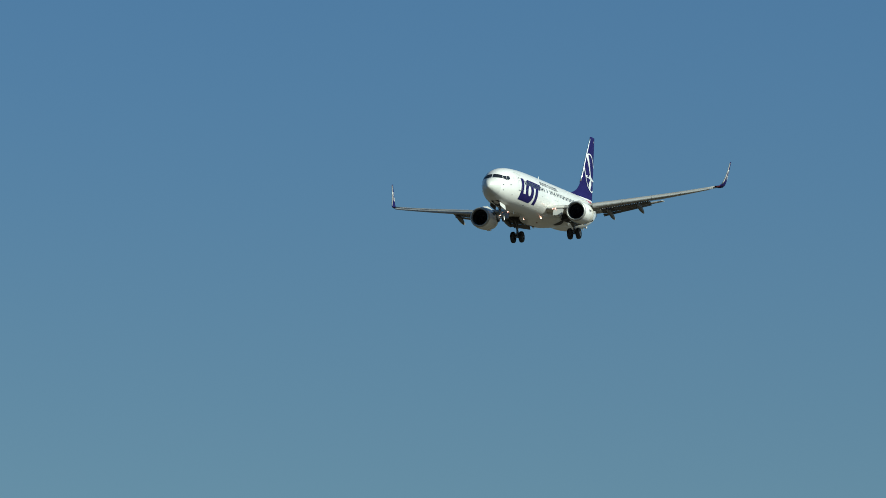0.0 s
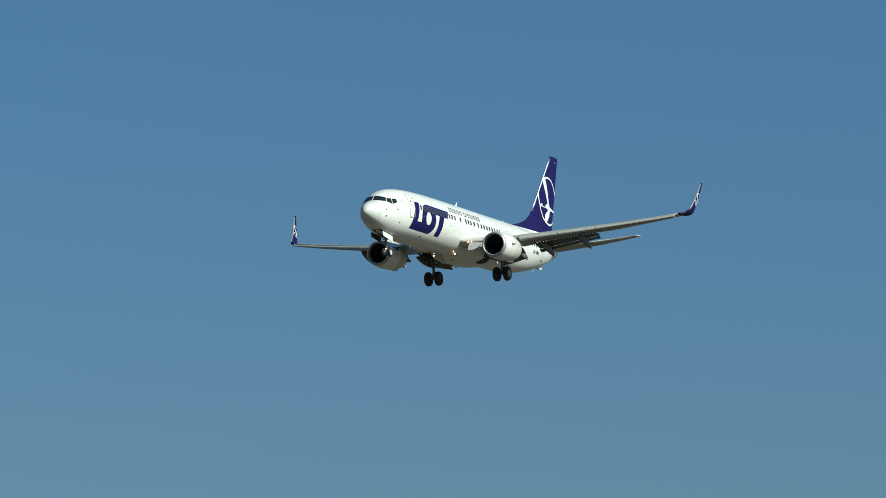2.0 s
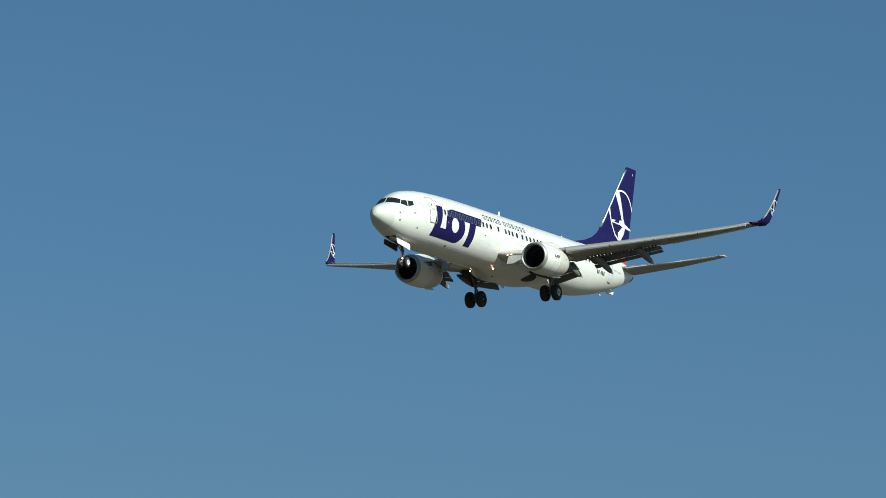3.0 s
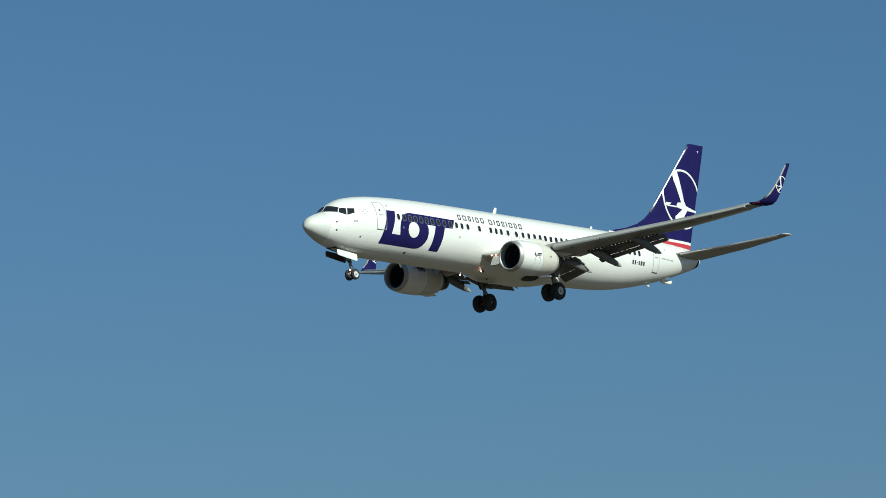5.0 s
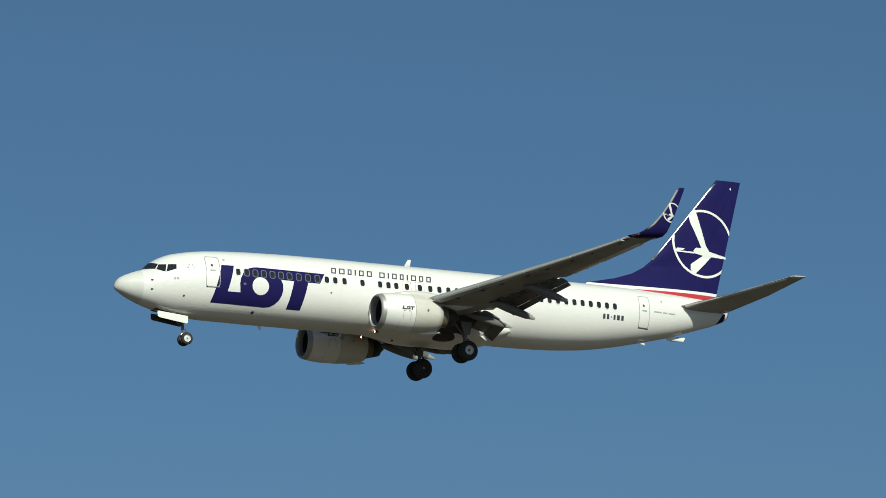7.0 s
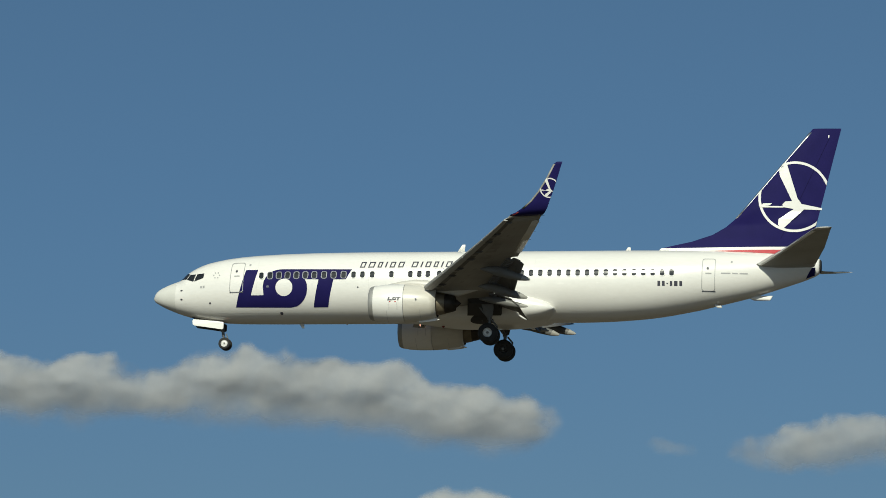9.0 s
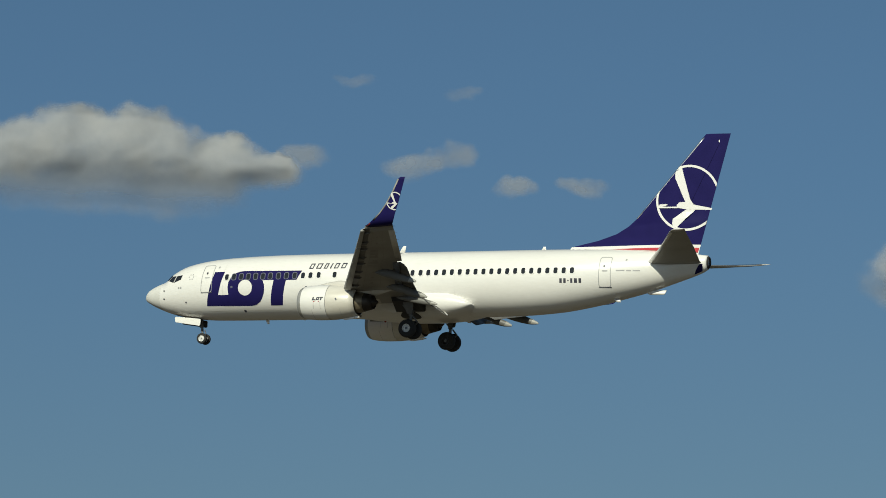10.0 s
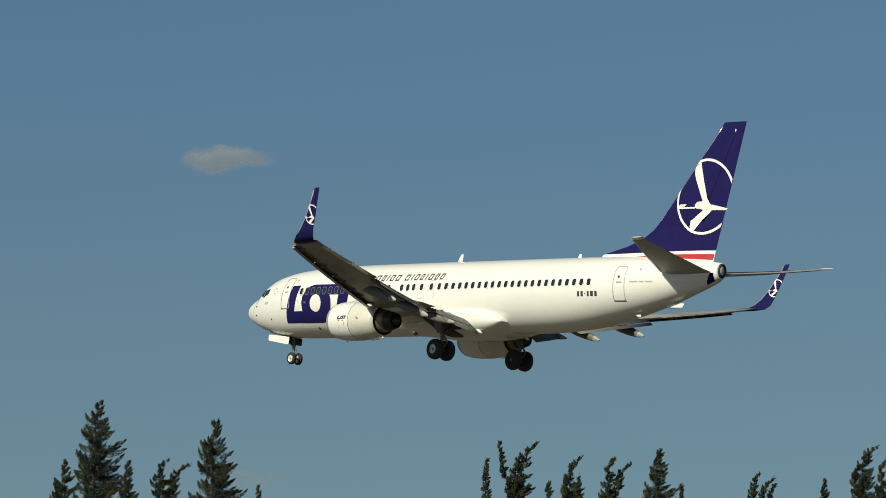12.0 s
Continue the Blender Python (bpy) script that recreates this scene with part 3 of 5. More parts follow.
def build_engine(side):
    cy, cz = side * 4.88, -1.76
    bm = bmesh.new()
    prof = [(-13.56, 1.0), (-13.9, 1.06), (-14.5, 1.10), (-15.26, 1.093)]
    revolve(bm, prof, (0, cy, cz), n=44, squash=0.96)
    engine = part("engine", bm, WHITE, airliner, "white turbofan engine nacelle")
    bm = bmesh.new()
    revolve(bm, [(-15.28, 1.088), (-15.4, 1.09), (-16.1, 1.03), (-16.7, 0.93), (-17.05, 0.82), (-17.05, 0.80)], (0, cy, cz), n=44, squash=0.96)
    part("reverser_cowl", bm, COWL, engine, "off-white rear cowl, slightly grimy")
    # nozzle's inner wall, its ring of shade given as dark colour
    bm = bmesh.new()
    revolve(bm, [(-17.05, 0.80), (-17.06, 0.775), (-16.7, 0.80), (-16.2, 0.82), (-15.9, 0.72)], (0, cy, cz), n=44, squash=0.96)
    part("fan_nozzle", bm, DARK, engine, "inside of the fan nozzle, coloured dark for its shade")
    bm = bmesh.new()
    plate(bm, [(-15.8, cy, cz - 0.98), (-16.9, cy, cz - 0.80), (-17.2, cy, cz - 0.90), (-16.9, cy, cz - 0.98), (-16.2, cy, cz - 1.06)], (0, 1, 0), 0.10)
    part("drain_fin", bm, WHITE, engine, smooth=False)
    for xa, a0, a1 in ((-14.35, -150, -30), (-16.2, -150, -30)):
        bm = bmesh.new()
        rr = 1.101 if xa > -15 else 1.023
        loft(bm, [[(xa - d, cy + rr * math.cos(radians(a)), cz + rr * math.sin(radians(a)) * (0.96 if a < 0 else 1)) for d in (0, 0.014)] for a in range(a0, a1 + 1, 6)], caps=False, closed=False)
        part("cowl_seam", bm, LINE, engine, smooth=False)
    bm = bmesh.new()
    prof = [(-13.56, 1.001), (-13.40, 0.96), (-13.30, 0.905), (-13.28, 0.86), (-13.34, 0.81), (-13.50, 0.785), (-13.68, 0.78)]
    revolve(bm, prof, (0, cy, cz), n=44, squash=0.96)
    part("inlet_lip", bm, LIP, engine, "dull metal inlet lip")
    bm = bmesh.new()
    revolve(bm, [(-13.68, 0.78), (-14.2, 0.79), (-14.6, 0.79)], (0, cy, cz), n=44, squash=0.96)
    part("inlet_duct", bm, DARK, engine, "dark inlet duct")
    bm = bmesh.new()
    for k in range(24):
        a = 2 * math.pi * k / 24
        c, s = math.cos(a), math.sin(a)
        ra = Vector((0, c, s))
        ta = Vector((0, -s, c))
        p = lambda r, tw, w: Vector((-14.4, cy, cz)) + ra * r + (ta * math.sin(tw) + Vector((1, 0, 0)) * math.cos(tw)) * w
        bm.faces.new([bm.verts.new(q) for q in (p(0.22, 0.5, -0.11), p(0.5, 0.9, -0.15), p(0.745, 1.2, -0.13), p(0.745, 1.2, 0.13), p(0.5, 0.9, 0.15), p(0.22, 0.5, 0.11))])
    revolve(bm, [(-14.6, 0.79), (-14.6, 0.02)], (0, cy, cz), n=44, squash=0.96)
    part("fan", bm, FAN, engine, "dark fan blades", smooth=False)
    bm = bmesh.new()
    revolve(bm, [(-14.0, 0.01), (-14.1, 0.09), (-14.3, 0.18), (-14.55, 0.24)], (0, cy, cz), n=24)
    part("spinner", bm, FAN, engine)
    bm = bmesh.new()
    revolve(bm, [(-15.9, 0.72), (-16.5, 0.70), (-17.2, 0.63), (-17.5, 0.565)], (0, cy, cz), n=36)
    part("core_cowl", bm, CORE, engine, "pale gold bare metal core cowl")
    bm = bmesh.new()
    revolve(bm, [(-17.42, 0.57), (-17.75, 0.50), (-18.05, 0.42), (-18.05, 0.38), (-17.6, 0.40)], (0, cy, cz), n=36)
    part("core_nozzle", bm, STEEL, engine, "dark bronze core nozzle")
    bm = bmesh.new()
    revolve(bm, [(-17.5, 0.34), (-18.0, 0.30), (-18.2, 0.18), (-18.38, 0.02)], (0, cy, cz), n=24)
    part("exhaust_plug", bm, STEEL, engine, "dark exhaust plug")
    bm = bmesh.new()
    rings = []
    for x, z0, z1, w in ((-14.3, -0.82, -0.66, 0.05), (-15.0, -0.85, -0.52, 0.18), (-15.8, -0.90, -0.42, 0.26), (-16.8, -1.1, -0.50, 0.26), (-18.2, -1.35, -0.75, 0.24), (-19.4, -1.0, -0.85, 0.08)):
        rings.append([(x, cy + w * c, (z0 + z1) / 2 + (z1 - z0) / 2 * s) for c, s in ((1, -0.8), (1, 0.6), (0.5, 1), (-0.5, 1), (-1, 0.6), (-1, -0.8), (-0.4, -1), (0.4, -1))])
    loft(bm, rings)
    part("pylon", bm, FAIRING, engine, "grey engine pylon")
    # vortex strake on the inboard side
    bm = bmesh.new()
    plate(bm, [(-13.95, cy - side * 0.96, cz + 0.44), (-14.95, cy - side * 1.00, cz + 0.46), (-14.95, cy - side * 1.25, cz + 0.58), (-14.65, cy - side * 1.22, cz + 0.56)], (0, side * 0.42, -0.91), 0.03)
    part("strake", bm, INK, engine, smooth=False)
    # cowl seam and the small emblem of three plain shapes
    def cowl(x, z):
        return math.sqrt(max(0.0, 1.104 ** 2 - (z / (0.96 if z < 0 else 1.0)) ** 2))
    for outer in (1, -1):
        seam = bmesh.new()
        for a0 in range(-60, 61, 6):
            seam.faces.new([seam.verts.new((xx, cy + outer * 1.098 * math.cos(radians(a)), cz + 1.098 * math.sin(radians(a)) * (0.96 if a < 0 else 1)))
                            for a, xx in ((a0, -15.25), (a0 + 6, -15.25), (a0 + 6, -15.27), (a0, -15.27))])
        part("cowl_seam", seam, LINE, engine, smooth=False)
        for shape in ([(-14.56, 0.26), (-14.62, 0.46), (-14.70, 0.46), (-14.67, 0.32), (-14.82, 0.32), (-14.82, 0.26)],
                      [(-14.84, 0.27), (-14.86, 0.44), (-15.04, 0.46), (-15.06, 0.29)],
                      [(-15.06, 0.46), (-15.32, 0.46), (-15.30, 0.41), (-15.22, 0.41), (-15.18, 0.26), (-15.11, 0.26), (-15.14, 0.41), (-15.06, 0.41)]):
            bm = bmesh.new()
            drop = -0.24 if outer == side else 0.02
            shape = [(x + 0.15, z) for x, z in shape]
            edges = []
            loops = [shape] if len(shape) != 4 else [shape, rounded(-14.80, 0.365, 0.08, 0.07, 0.03, 2)]
            for loop in loops:
                vs = [bm.verts.new((x, cy + outer * (cowl(x, z + drop) + 0.012), cz + z + drop)) for x, z in loop]
                edges += [bm.edges.new((vs[k], vs[(k + 1) % len(vs)])) for k in range(len(vs))]
            bmesh.ops.triangle_fill(bm, use_beauty=True, use_dissolve=False, edges=edges)
            part("cowl_emblem", bm, INK, engine, smooth=False)
        low = 0.0 if outer == side else 0.12
        for x0 in (-14.50, -14.95):      # hatch edges and two small red stencils below the emblem
            bm = bmesh.new()
            loft(bm, [[(x0 - d, cy + outer * (cowl(x0, z) + 0.008), cz + z) for d in (0, 0.018)] for z in (low - 0.08, low - 0.22, low - 0.36, low - 0.50)], caps=False, closed=False)
            part("cowl_hatch_edge", bm, LINE, engine, smooth=False)
        for x0 in (-14.56, -14.86):
            bm = bmesh.new()
            bm.faces.new([bm.verts.new((x, cy + outer * (cowl(x, z) + 0.010), cz + z)) for x, z in rounded(x0, low - 0.05, 0.08, 0.045, 0.015)])
            part("cowl_stencil", bm, RED, engine, smooth=False)
        bm = bmesh.new()
        bm.faces.new([bm.verts.new((x, cy + outer * (cowl(x, z) + 0.012), cz + z)) for x, z in rounded(-16.0, 0.10, 0.09, 0.09, 0.03)])
        part("cowl_port", bm, TRIM, engine, smooth=False)
    return engine


for side in (1, -1):
    build_engine(side)


def fin_le(z):
    pts = ((8.88, -37.35), (3.77, -33.05), (3.32, -32.53), (2.89, -31.79), (2.51, -30.63), (2.12, -28.80), (1.5, -28.4))
    for (za, xa), (zb, xb) in zip(pts[:-1], pts[1:]):
        if z >= zb:
            return xb + (xa - xb) * (z - zb) / (za - zb)
    return pts[-1][1]


def fin_te(z):
    return -37.28 - 0.247 * (z - 2.13)


def fin_half(z):
    return 0.27 - 0.2 * (z - 1.6) / 7.3


def fin_y(x, z):
    u = (fin_le(z) - x) / (fin_le(z) - fin_te(z))
    u = min(max(u, 0.0), 1.0)
    if z < 3.77:     # the dorsal fillet is thin in front, the fin box thick behind
        u = min(1.0, max(0.0, (-29.05 - 2.4 * (z - 2.1) - x) / (-29.05 - 2.4 * (z - 2.1) - fin_te(z))))
        return fin_half(z) * max(0.0, 4.2 * u * u * (1 - u) * 1.6) ** 0.8 + 0.012
    return fin_half(z) * 2 * (1.4845 * math.sqrt(u) - 0.63 * u - 1.758 * u * u + 1.4215 * u**3 - 0.518 * u**4) * 1.0 + 0.006


def fin_skin(x, z):
    """The fin's skin, with the step from fillet to fin box bridged."""
    return max(fin_y(x, z), fin_y(x, 3.78) if 3.5 < z < 3.78 else 0.0)


def build_fin():
    zs = [1.3, 1.7, 1.95, 2.14, 2.3, 2.51, 2.7, 2.89, 3.1, 3.32, 3.55, 3.77, 4.4, 5.2, 6.2, 7.2, 8.2, 8.72, 8.88]
    us = [0, 0.012, 0.04, 0.09, 0.16, 0.26, 0.38, 0.5, 0.62, 0.74, 0.85, 0.93, 1.0]
    bm = bmesh.new()
    rings = []
    for z in zs:
        le, te = fin_le(z), fin_te(z)
        left = [(le + (te - le) * u, fin_y(le + (te - le) * u, z) if 0 < u < 1 else 0.004, z) for u in us]
        rings.append(left + [(x, -y, zz) for x, y, zz in reversed(left)])
    loft(bm, rings, mat_of=lambda i, j: 0 if zs[i] >= 2.13 else 1)
    fin = part("fin", bm, BLUE, airliner, "tall navy tail fin with dorsal fillet", mats=(WHITE,))
    sharp_edges(fin, 40)
    # polished leading edge
    bm = bmesh.new()
    rings = []
    for z in (3.8, 4.6, 5.5, 6.5, 7.5, 8.3, 8.66):
        w = 0.055 - 0.018 * (z - 3.8) / 5
        x = fin_le(z)
        rings.append([(x + 0.030, 0, z), (x + 0.012, w * 0.75, z), (x - 0.06, w * 1.45, z), (x - 0.15, w * 1.75, z), (x - 0.15, -w * 1.75, z), (x - 0.06, -w * 1.45, z), (x + 0.012, -w * 0.75, z)])
    loft(bm, rings)
    part("leading_edge", bm, METAL, fin, "polished metal leading edge")
    # rudder seam
    for side in (1, -1):
        bm = skin_decal([[(fin_te(z) + (fin_le(z) - fin_te(z)) * 0.27 + d, z) for z, d in ((2.6, 0), (8.3, 0), (8.3, 0.025), (2.6, 0.025))]], fin_y, 0.01, 0.6, side=side)
        part("rudder_seam", bm, SEAM_BLUE, fin, smooth=False)
        ring_c, r0, r1 = (-36.36, 4.99), 2.02, 1.88
        runs, run = [], []
        for a in range(60, 420, 2):
            pts = []
            for r, g in ((r0, a), (r0, a + 2), (r1, a + 2), (r1, a)):
                pts.append((ring_c[0] + r * math.cos(radians(g)), ring_c[1] + r * math.sin(radians(g))))
            if any(fin_te(z) + 0.02 < x < fin_le(z) - 0.05 for x, z in pts):
                run.append([(min(max(x, fin_te(z) + 0.015), fin_le(z) - 0.04), z) for x, z in pts])
            elif run:
                runs.append(run)
                run = []
        for run in runs + ([run] if run else []):
            bm = bmesh.new()
            for pts in run:
                bm.faces.new([bm.verts.new((x, side * (fin_skin(x, z) + 0.016), z)) for x, z in pts])
            bmesh.ops.remove_doubles(bm, verts=bm.verts, dist=0.001)
            part("emblem_ring", bm, WHITE, fin, "arc of a thin white ring emblem", smooth=False)
        for i, s in enumerate(EMBLEM):
            part("emblem_stroke", skin_decal([s], fin_skin, 0.018 + 0.003 * i, 0.4, 0.4, side), WHITE, fin, smooth=False)
        part("fin_mark", skin_decal([rounded(-38.25, 8.42, 0.07, 0.15, 0.03)], fin_skin, 0.014, 0.4, 0.4, side), WHITE, fin, smooth=False)
    return fin


fin = build_fin()


def tail_skin(x, z):
    return max(body_y(x, z), fin_y(x, z) if z > 1.4 else 0.0)


for side in (1, -1):
    bm = skin_decal([[(-29.6, 1.985), (-31.5, 1.94), (-33.3, 1.97), (-35.2, 1.97), (-37.2, 1.95), (-37.12, 1.66), (-36.0, 1.70), (-35.0, 1.76), (-33.3, 1.86), (-31.5, 1.93)]], tail_skin, 0.02, 0.05, 0.35, side)
    part("red_stripe", bm, RED, fin, "tapering red stripe at the fin's foot", smooth=False)


def build_stabiliser(side):
    bm = bmesh.new()
    rows = []
    for y, le, te, z, t in ((0.5, -33.95, -37.55, 0.94, 0.30), (1.2, -34.45, -37.70, 1.02, 0.27), (4.0, -36.25, -38.42, 1.40, 0.19), (6.8, -37.96, -38.98, 1.88, 0.10), (7.12, -38.25, -39.07, 1.95, 0.08), (7.18, -38.5, -39.09, 1.965, 0.03)):
        rows.append(foil_ring((le, side * y, z), le - te, t, (0, -side * 0.14, 1), 0.0))
    loft(bm, rows)
    stab = part("stabiliser", bm, STAB, airliner, "grey horizontal stabiliser")
    bm = bmesh.new()
    rows = [[(le + dx, side * y, z + dz) for dx, dz in ((0.02, 0), (-0.02, 0.05 * k), (-0.16, 0.085 * k), (-0.16, -0.085 * k), (-0.02, -0.05 * k))]
            for y, le, z, k in ((1.3, -34.5, 0.995, 1.3), (4.0, -36.25, 1.38, 1), (6.75, -38.0, 1.85, 0.6))]
    loft(bm, rows)
    part("leading_edge", bm, METAL, stab, "polished metal leading edge")
    bm = bmesh.new()
    loft(bm, [foil_ring((le, side * y, z), le - te, t, (0, -side * 0.14, 1), 0.0) for y, le, te, z, t in ((6.93, -38.06, -39.02, 1.91, 0.105), (7.11, -38.24, -39.07, 1.95, 0.092), (7.19, -38.5, -39.10, 1.97, 0.04))])
    part("stabiliser_tip", bm, FAIRING, stab, "pale tip cap")
    return stab


for side in (1, -1):
    build_stabiliser(side)


# ---- skin details of the fuselage ----
for side in (1, -1):
    block = [(-4.96, -1.34), (-5.53, 0.76), (-6.24, 0.76), (-5.86, -0.71), (-6.60, -0.71), (-6.55, -0.22), (-6.60, 0.08), (-6.74, 0.36), (-6.90, 0.56), (-7.12, 0.68), (-7.35, 0.75), (-7.6, 0.78),
             (-11.63, 0.74), (-11.31, 0.15), (-10.60, 0.15), (-10.27, -1.37), (-9.44, -1.37), (-9.75, 0.16), (-8.97, 0.17), (-9.09, -0.10), (-9.11, -0.38), (-9.06, -0.68), (-8.92, -0.96), (-8.72, -1.17), (-8.48, -1.31), (-8.12, -1.38)]
    hole = [(-7.77 + 0.49 * math.cos(radians(a)), -0.275 + 0.495 * math.sin(radians(a))) for a in range(0, 360, 12)]
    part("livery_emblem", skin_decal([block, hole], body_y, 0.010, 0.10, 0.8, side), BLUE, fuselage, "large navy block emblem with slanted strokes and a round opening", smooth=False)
    # the name above the windows, as plain slanted shapes
    x = -12.06
    for wd in (0.29, 0.34, 0.24, 0.08, 0.29, 0.31, 0.0, 0.33, 0.08, 0.29, 0.24, 0.08, 0.31, 0.26, 0.28):
        if wd:
            lean = lambda w0, z0: (x - w0 - 0.25 * (z0 - 0.84), z0)
            loops = [[lean(0, 0.84), lean(wd, 0.84), lean(wd, 1.20), lean(0, 1.20)]]
            if wd > 0.2:
                loops.append([lean(0.07, 0.905), lean(wd - 0.07, 0.905), lean(wd - 0.07, 1.135), lean(0.07, 1.135)])
            part("name_bar", skin_decal(loops, body_y, 0.011, 0.12, 0, side), INK, fuselage, smooth=False)
        x -= wd + (0.185 if wd else 0.27)
    # registration as plain bars
    x = -28.93
    for wd, hgt in ((0.15, 0.27), (0.15, 0.27), (0.09, 0.05), (0.13, 0.27), (0.19, 0.27), (0.16, 0.27)):
        part("mark_bar", skin_decal([[(x, -0.165 - hgt / 2), (x - wd, -0.165 - hgt / 2), (x - wd, -0.165 + hgt / 2), (x, -0.165 + hgt / 2)]], body_y, 0.011, 0.12, 0, side), INK, fuselage, smooth=False)
        x -= wd + 0.10
    # a faint line of small writing aft of the rear door
    for x0, x1 in ((-32.42, -32.95), (-33.05, -33.35), (-33.45, -33.9)):
        part("mark_bar", skin_decal([[(x0, 0.42), (x1, 0.42), (x1, 0.49), (x0, 0.49)]], body_y, 0.011, 0.12, 0.2, side), LINE, fuselage, smooth=False)

# cabin windows: one pane and frame, laid on the straight part of the body
WINDOWS = [-6.45, -6.95, -7.46, -7.96, -8.47, -8.98, -9.49, -10.05, -10.6, -11.17, -11.74, -12.25, -12.81, -13.90, -14.98, -15.49, -15.97, -16.62, -17.42, -18.06, -18.62, -19.18, -19.72]
WINDOWS += [-20.24 - 0.526 * k for k in range(19)]
for side in (1, -1):
    for x in WINDOWS:
        z = 0.41 + 0.05 * min(1.0, max(0.0, (-x - 8) / 14))
        framed = -11.4 < x < -6.7
        rim = skin_decal([rounded(x, z, 0.34, 0.45, 0.12), rounded(x, z, 0.26, 0.372, 0.10)], body_y, 0.013, 0.11, 0, side)
        frame_part = part("window_frame", rim, TRIM if framed else WHITE, fuselage, smooth=False)
        pane = skin_decal([rounded(x, z, 0.272, 0.384, 0.10)], body_y, 0.006 + (0.006 if framed else 0), 0.11, 0, side)
        part("window_pane", pane, GLASS, frame_part, smooth=False)

# cockpit windows
for side in (1, -1):
    quads = ([(-1.97, 0.34), (-2.40, 0.19), (-2.52, 0.64), (-2.15, 0.64)], [(-2.45, 0.19), (-3.00, 0.38), (-3.04, 0.66), (-2.60, 0.64)])
    for q in quads:
        part("cockpit_window", skin_decal([q], body_y, 0.012, 0.08, 0.12, side), GLASS, fuselage, "dark cockpit side window")


def build_cockpit_band():
    """Front panes found by walking the nose skin at set angles and heights."""
    for side in (1, -1):
        bm = bmesh.new()
        rows = []
        for i in range(6):
            row = []
            for j in range(10):
                ya = 0.04 + (0.91 - 0.12 * i / 5) * j / 9
                zlo = 0.42 - 0.07 * (j / 9) ** 2
                zhi = 0.80 - 0.14 * (j / 9) ** 2
                z = zlo + (zhi - zlo) * i / 5
                lo, hi = -4.5, 0.0
                for _ in range(40):
                    m = (lo + hi) / 2
                    top, bot, wid, mid = body_section(m)
                    inside = z < top and (ya / wid) ** 2 + ((z - mid) / (top - mid)) ** 2 < 1
                    lo, hi = (m, hi) if inside else (lo, m)
                row.append((lo + 0.012, side * (ya + 0.006), z + 0.012))
            rows.append(row)
        loft(bm, rows, caps=False, closed=False)
        part("windscreen", bm, GLASS, fuselage, "dark cockpit windscreen pane")


build_cockpit_band()


def outline(loop, t=0.035):
    """A loop and the same loop drawn in by t."""
    cx, cz = sum(p[0] for p in loop) / len(loop), sum(p[1] for p in loop) / len(loop)
    w = max(p[0] for p in loop) - min(p[0] for p in loop)
    h = max(p[1] for p in loop) - min(p[1] for p in loop)
    return [(cx + (x - cx) * (1 - 2 * t / w), cz + (z - cz) * (1 - 2 * t / h)) for x, z in loop]


for side in (1, -1):
    for cx, cz, w, h, lean in ((-5.02, 0.36, 0.80, 1.78, -0.03), (-31.74, 0.38, 0.74, 1.86, -0.02)):
        loop = rounded(cx, cz, w, h, 0.13, 4, lean)
        door = part("passenger_door", skin_decal([loop, outline(loop)], body_y, 0.014, 0.12, 0, side), LINE, fuselage, "closed cabin door with grey outline", smooth=False)
        part("door_handle", skin_decal([rounded(cx, cz + 0.05, 0.34, 0.07, 0.03)], body_y, 0.014, 0.12, 0, side), LINE, door, smooth=False)
        part("door_window", skin_decal([rounded(cx + 0.04, cz + 0.34, 0.13, 0.15, 0.06)], body_y, 0.014, 0.12, 0, side), INK, door, smooth=False)
        part("door_sill", skin_decal([[(cx - w / 2, cz - h / 2 - 0.03), (cx + w / 2, cz - h / 2 - 0.03), (cx + w / 2, cz - h / 2 + 0.02), (cx - w / 2, cz - h / 2 + 0.02)]], body_y, 0.016, 0.12, 0, side), INK, door, smooth=False)
    for cx in (-16.62, -17.42):
        loop = rounded(cx, 0.30, 0.54, 1.0, 0.12)
        part("overwing_exit", skin_decal([loop, outline(loop, 0.016)], body_y, 0.010, 0.12, 0, side), LINE, fuselage, "closed overwing exit", smooth=False)
    # round marks and probes
    for cx, cz, r in ((-1.69, -0.29, 0.06), (-1.70, -0.80, 0.06), (-3.44, -1.08, 0.06), (-7.56, -1.66, 0.085), (-6.83, -0.23, 0.08), (-12.0, -0.30, 0.05)):
        part("skin_port", skin_decal([rounded(cx, cz, 2 * r, 1.6 * r, 0.7 * r)], body_y, 0.013, 0.2, 0, side), INK if r != 0.08 else TRIM, fuselage, smooth=False)
    for a in range(0, 360, 60):
        cx, cz = -3.80 + 0.17 * math.cos(radians(a)), 0.50 + 0.17 * math.sin(radians(a))
        part("badge_star", skin_decal([rounded(cx, cz, 0.07, 0.07, 0.02)], body_y, 0.012, 0.2, 0, side), LINE, fuselage, smooth=False)
    for cx, cz in ((-2.90, -0.16), (-3.06, -0.16), (-5.73, 1.08), (-33.0, 1.12)):
        part("mark_bar", skin_decal([rounded(cx, cz, 0.11, 0.13, 0.03)], body_y, 0.012, 0.2, 0, side), LINE, fuselage, smooth=False)

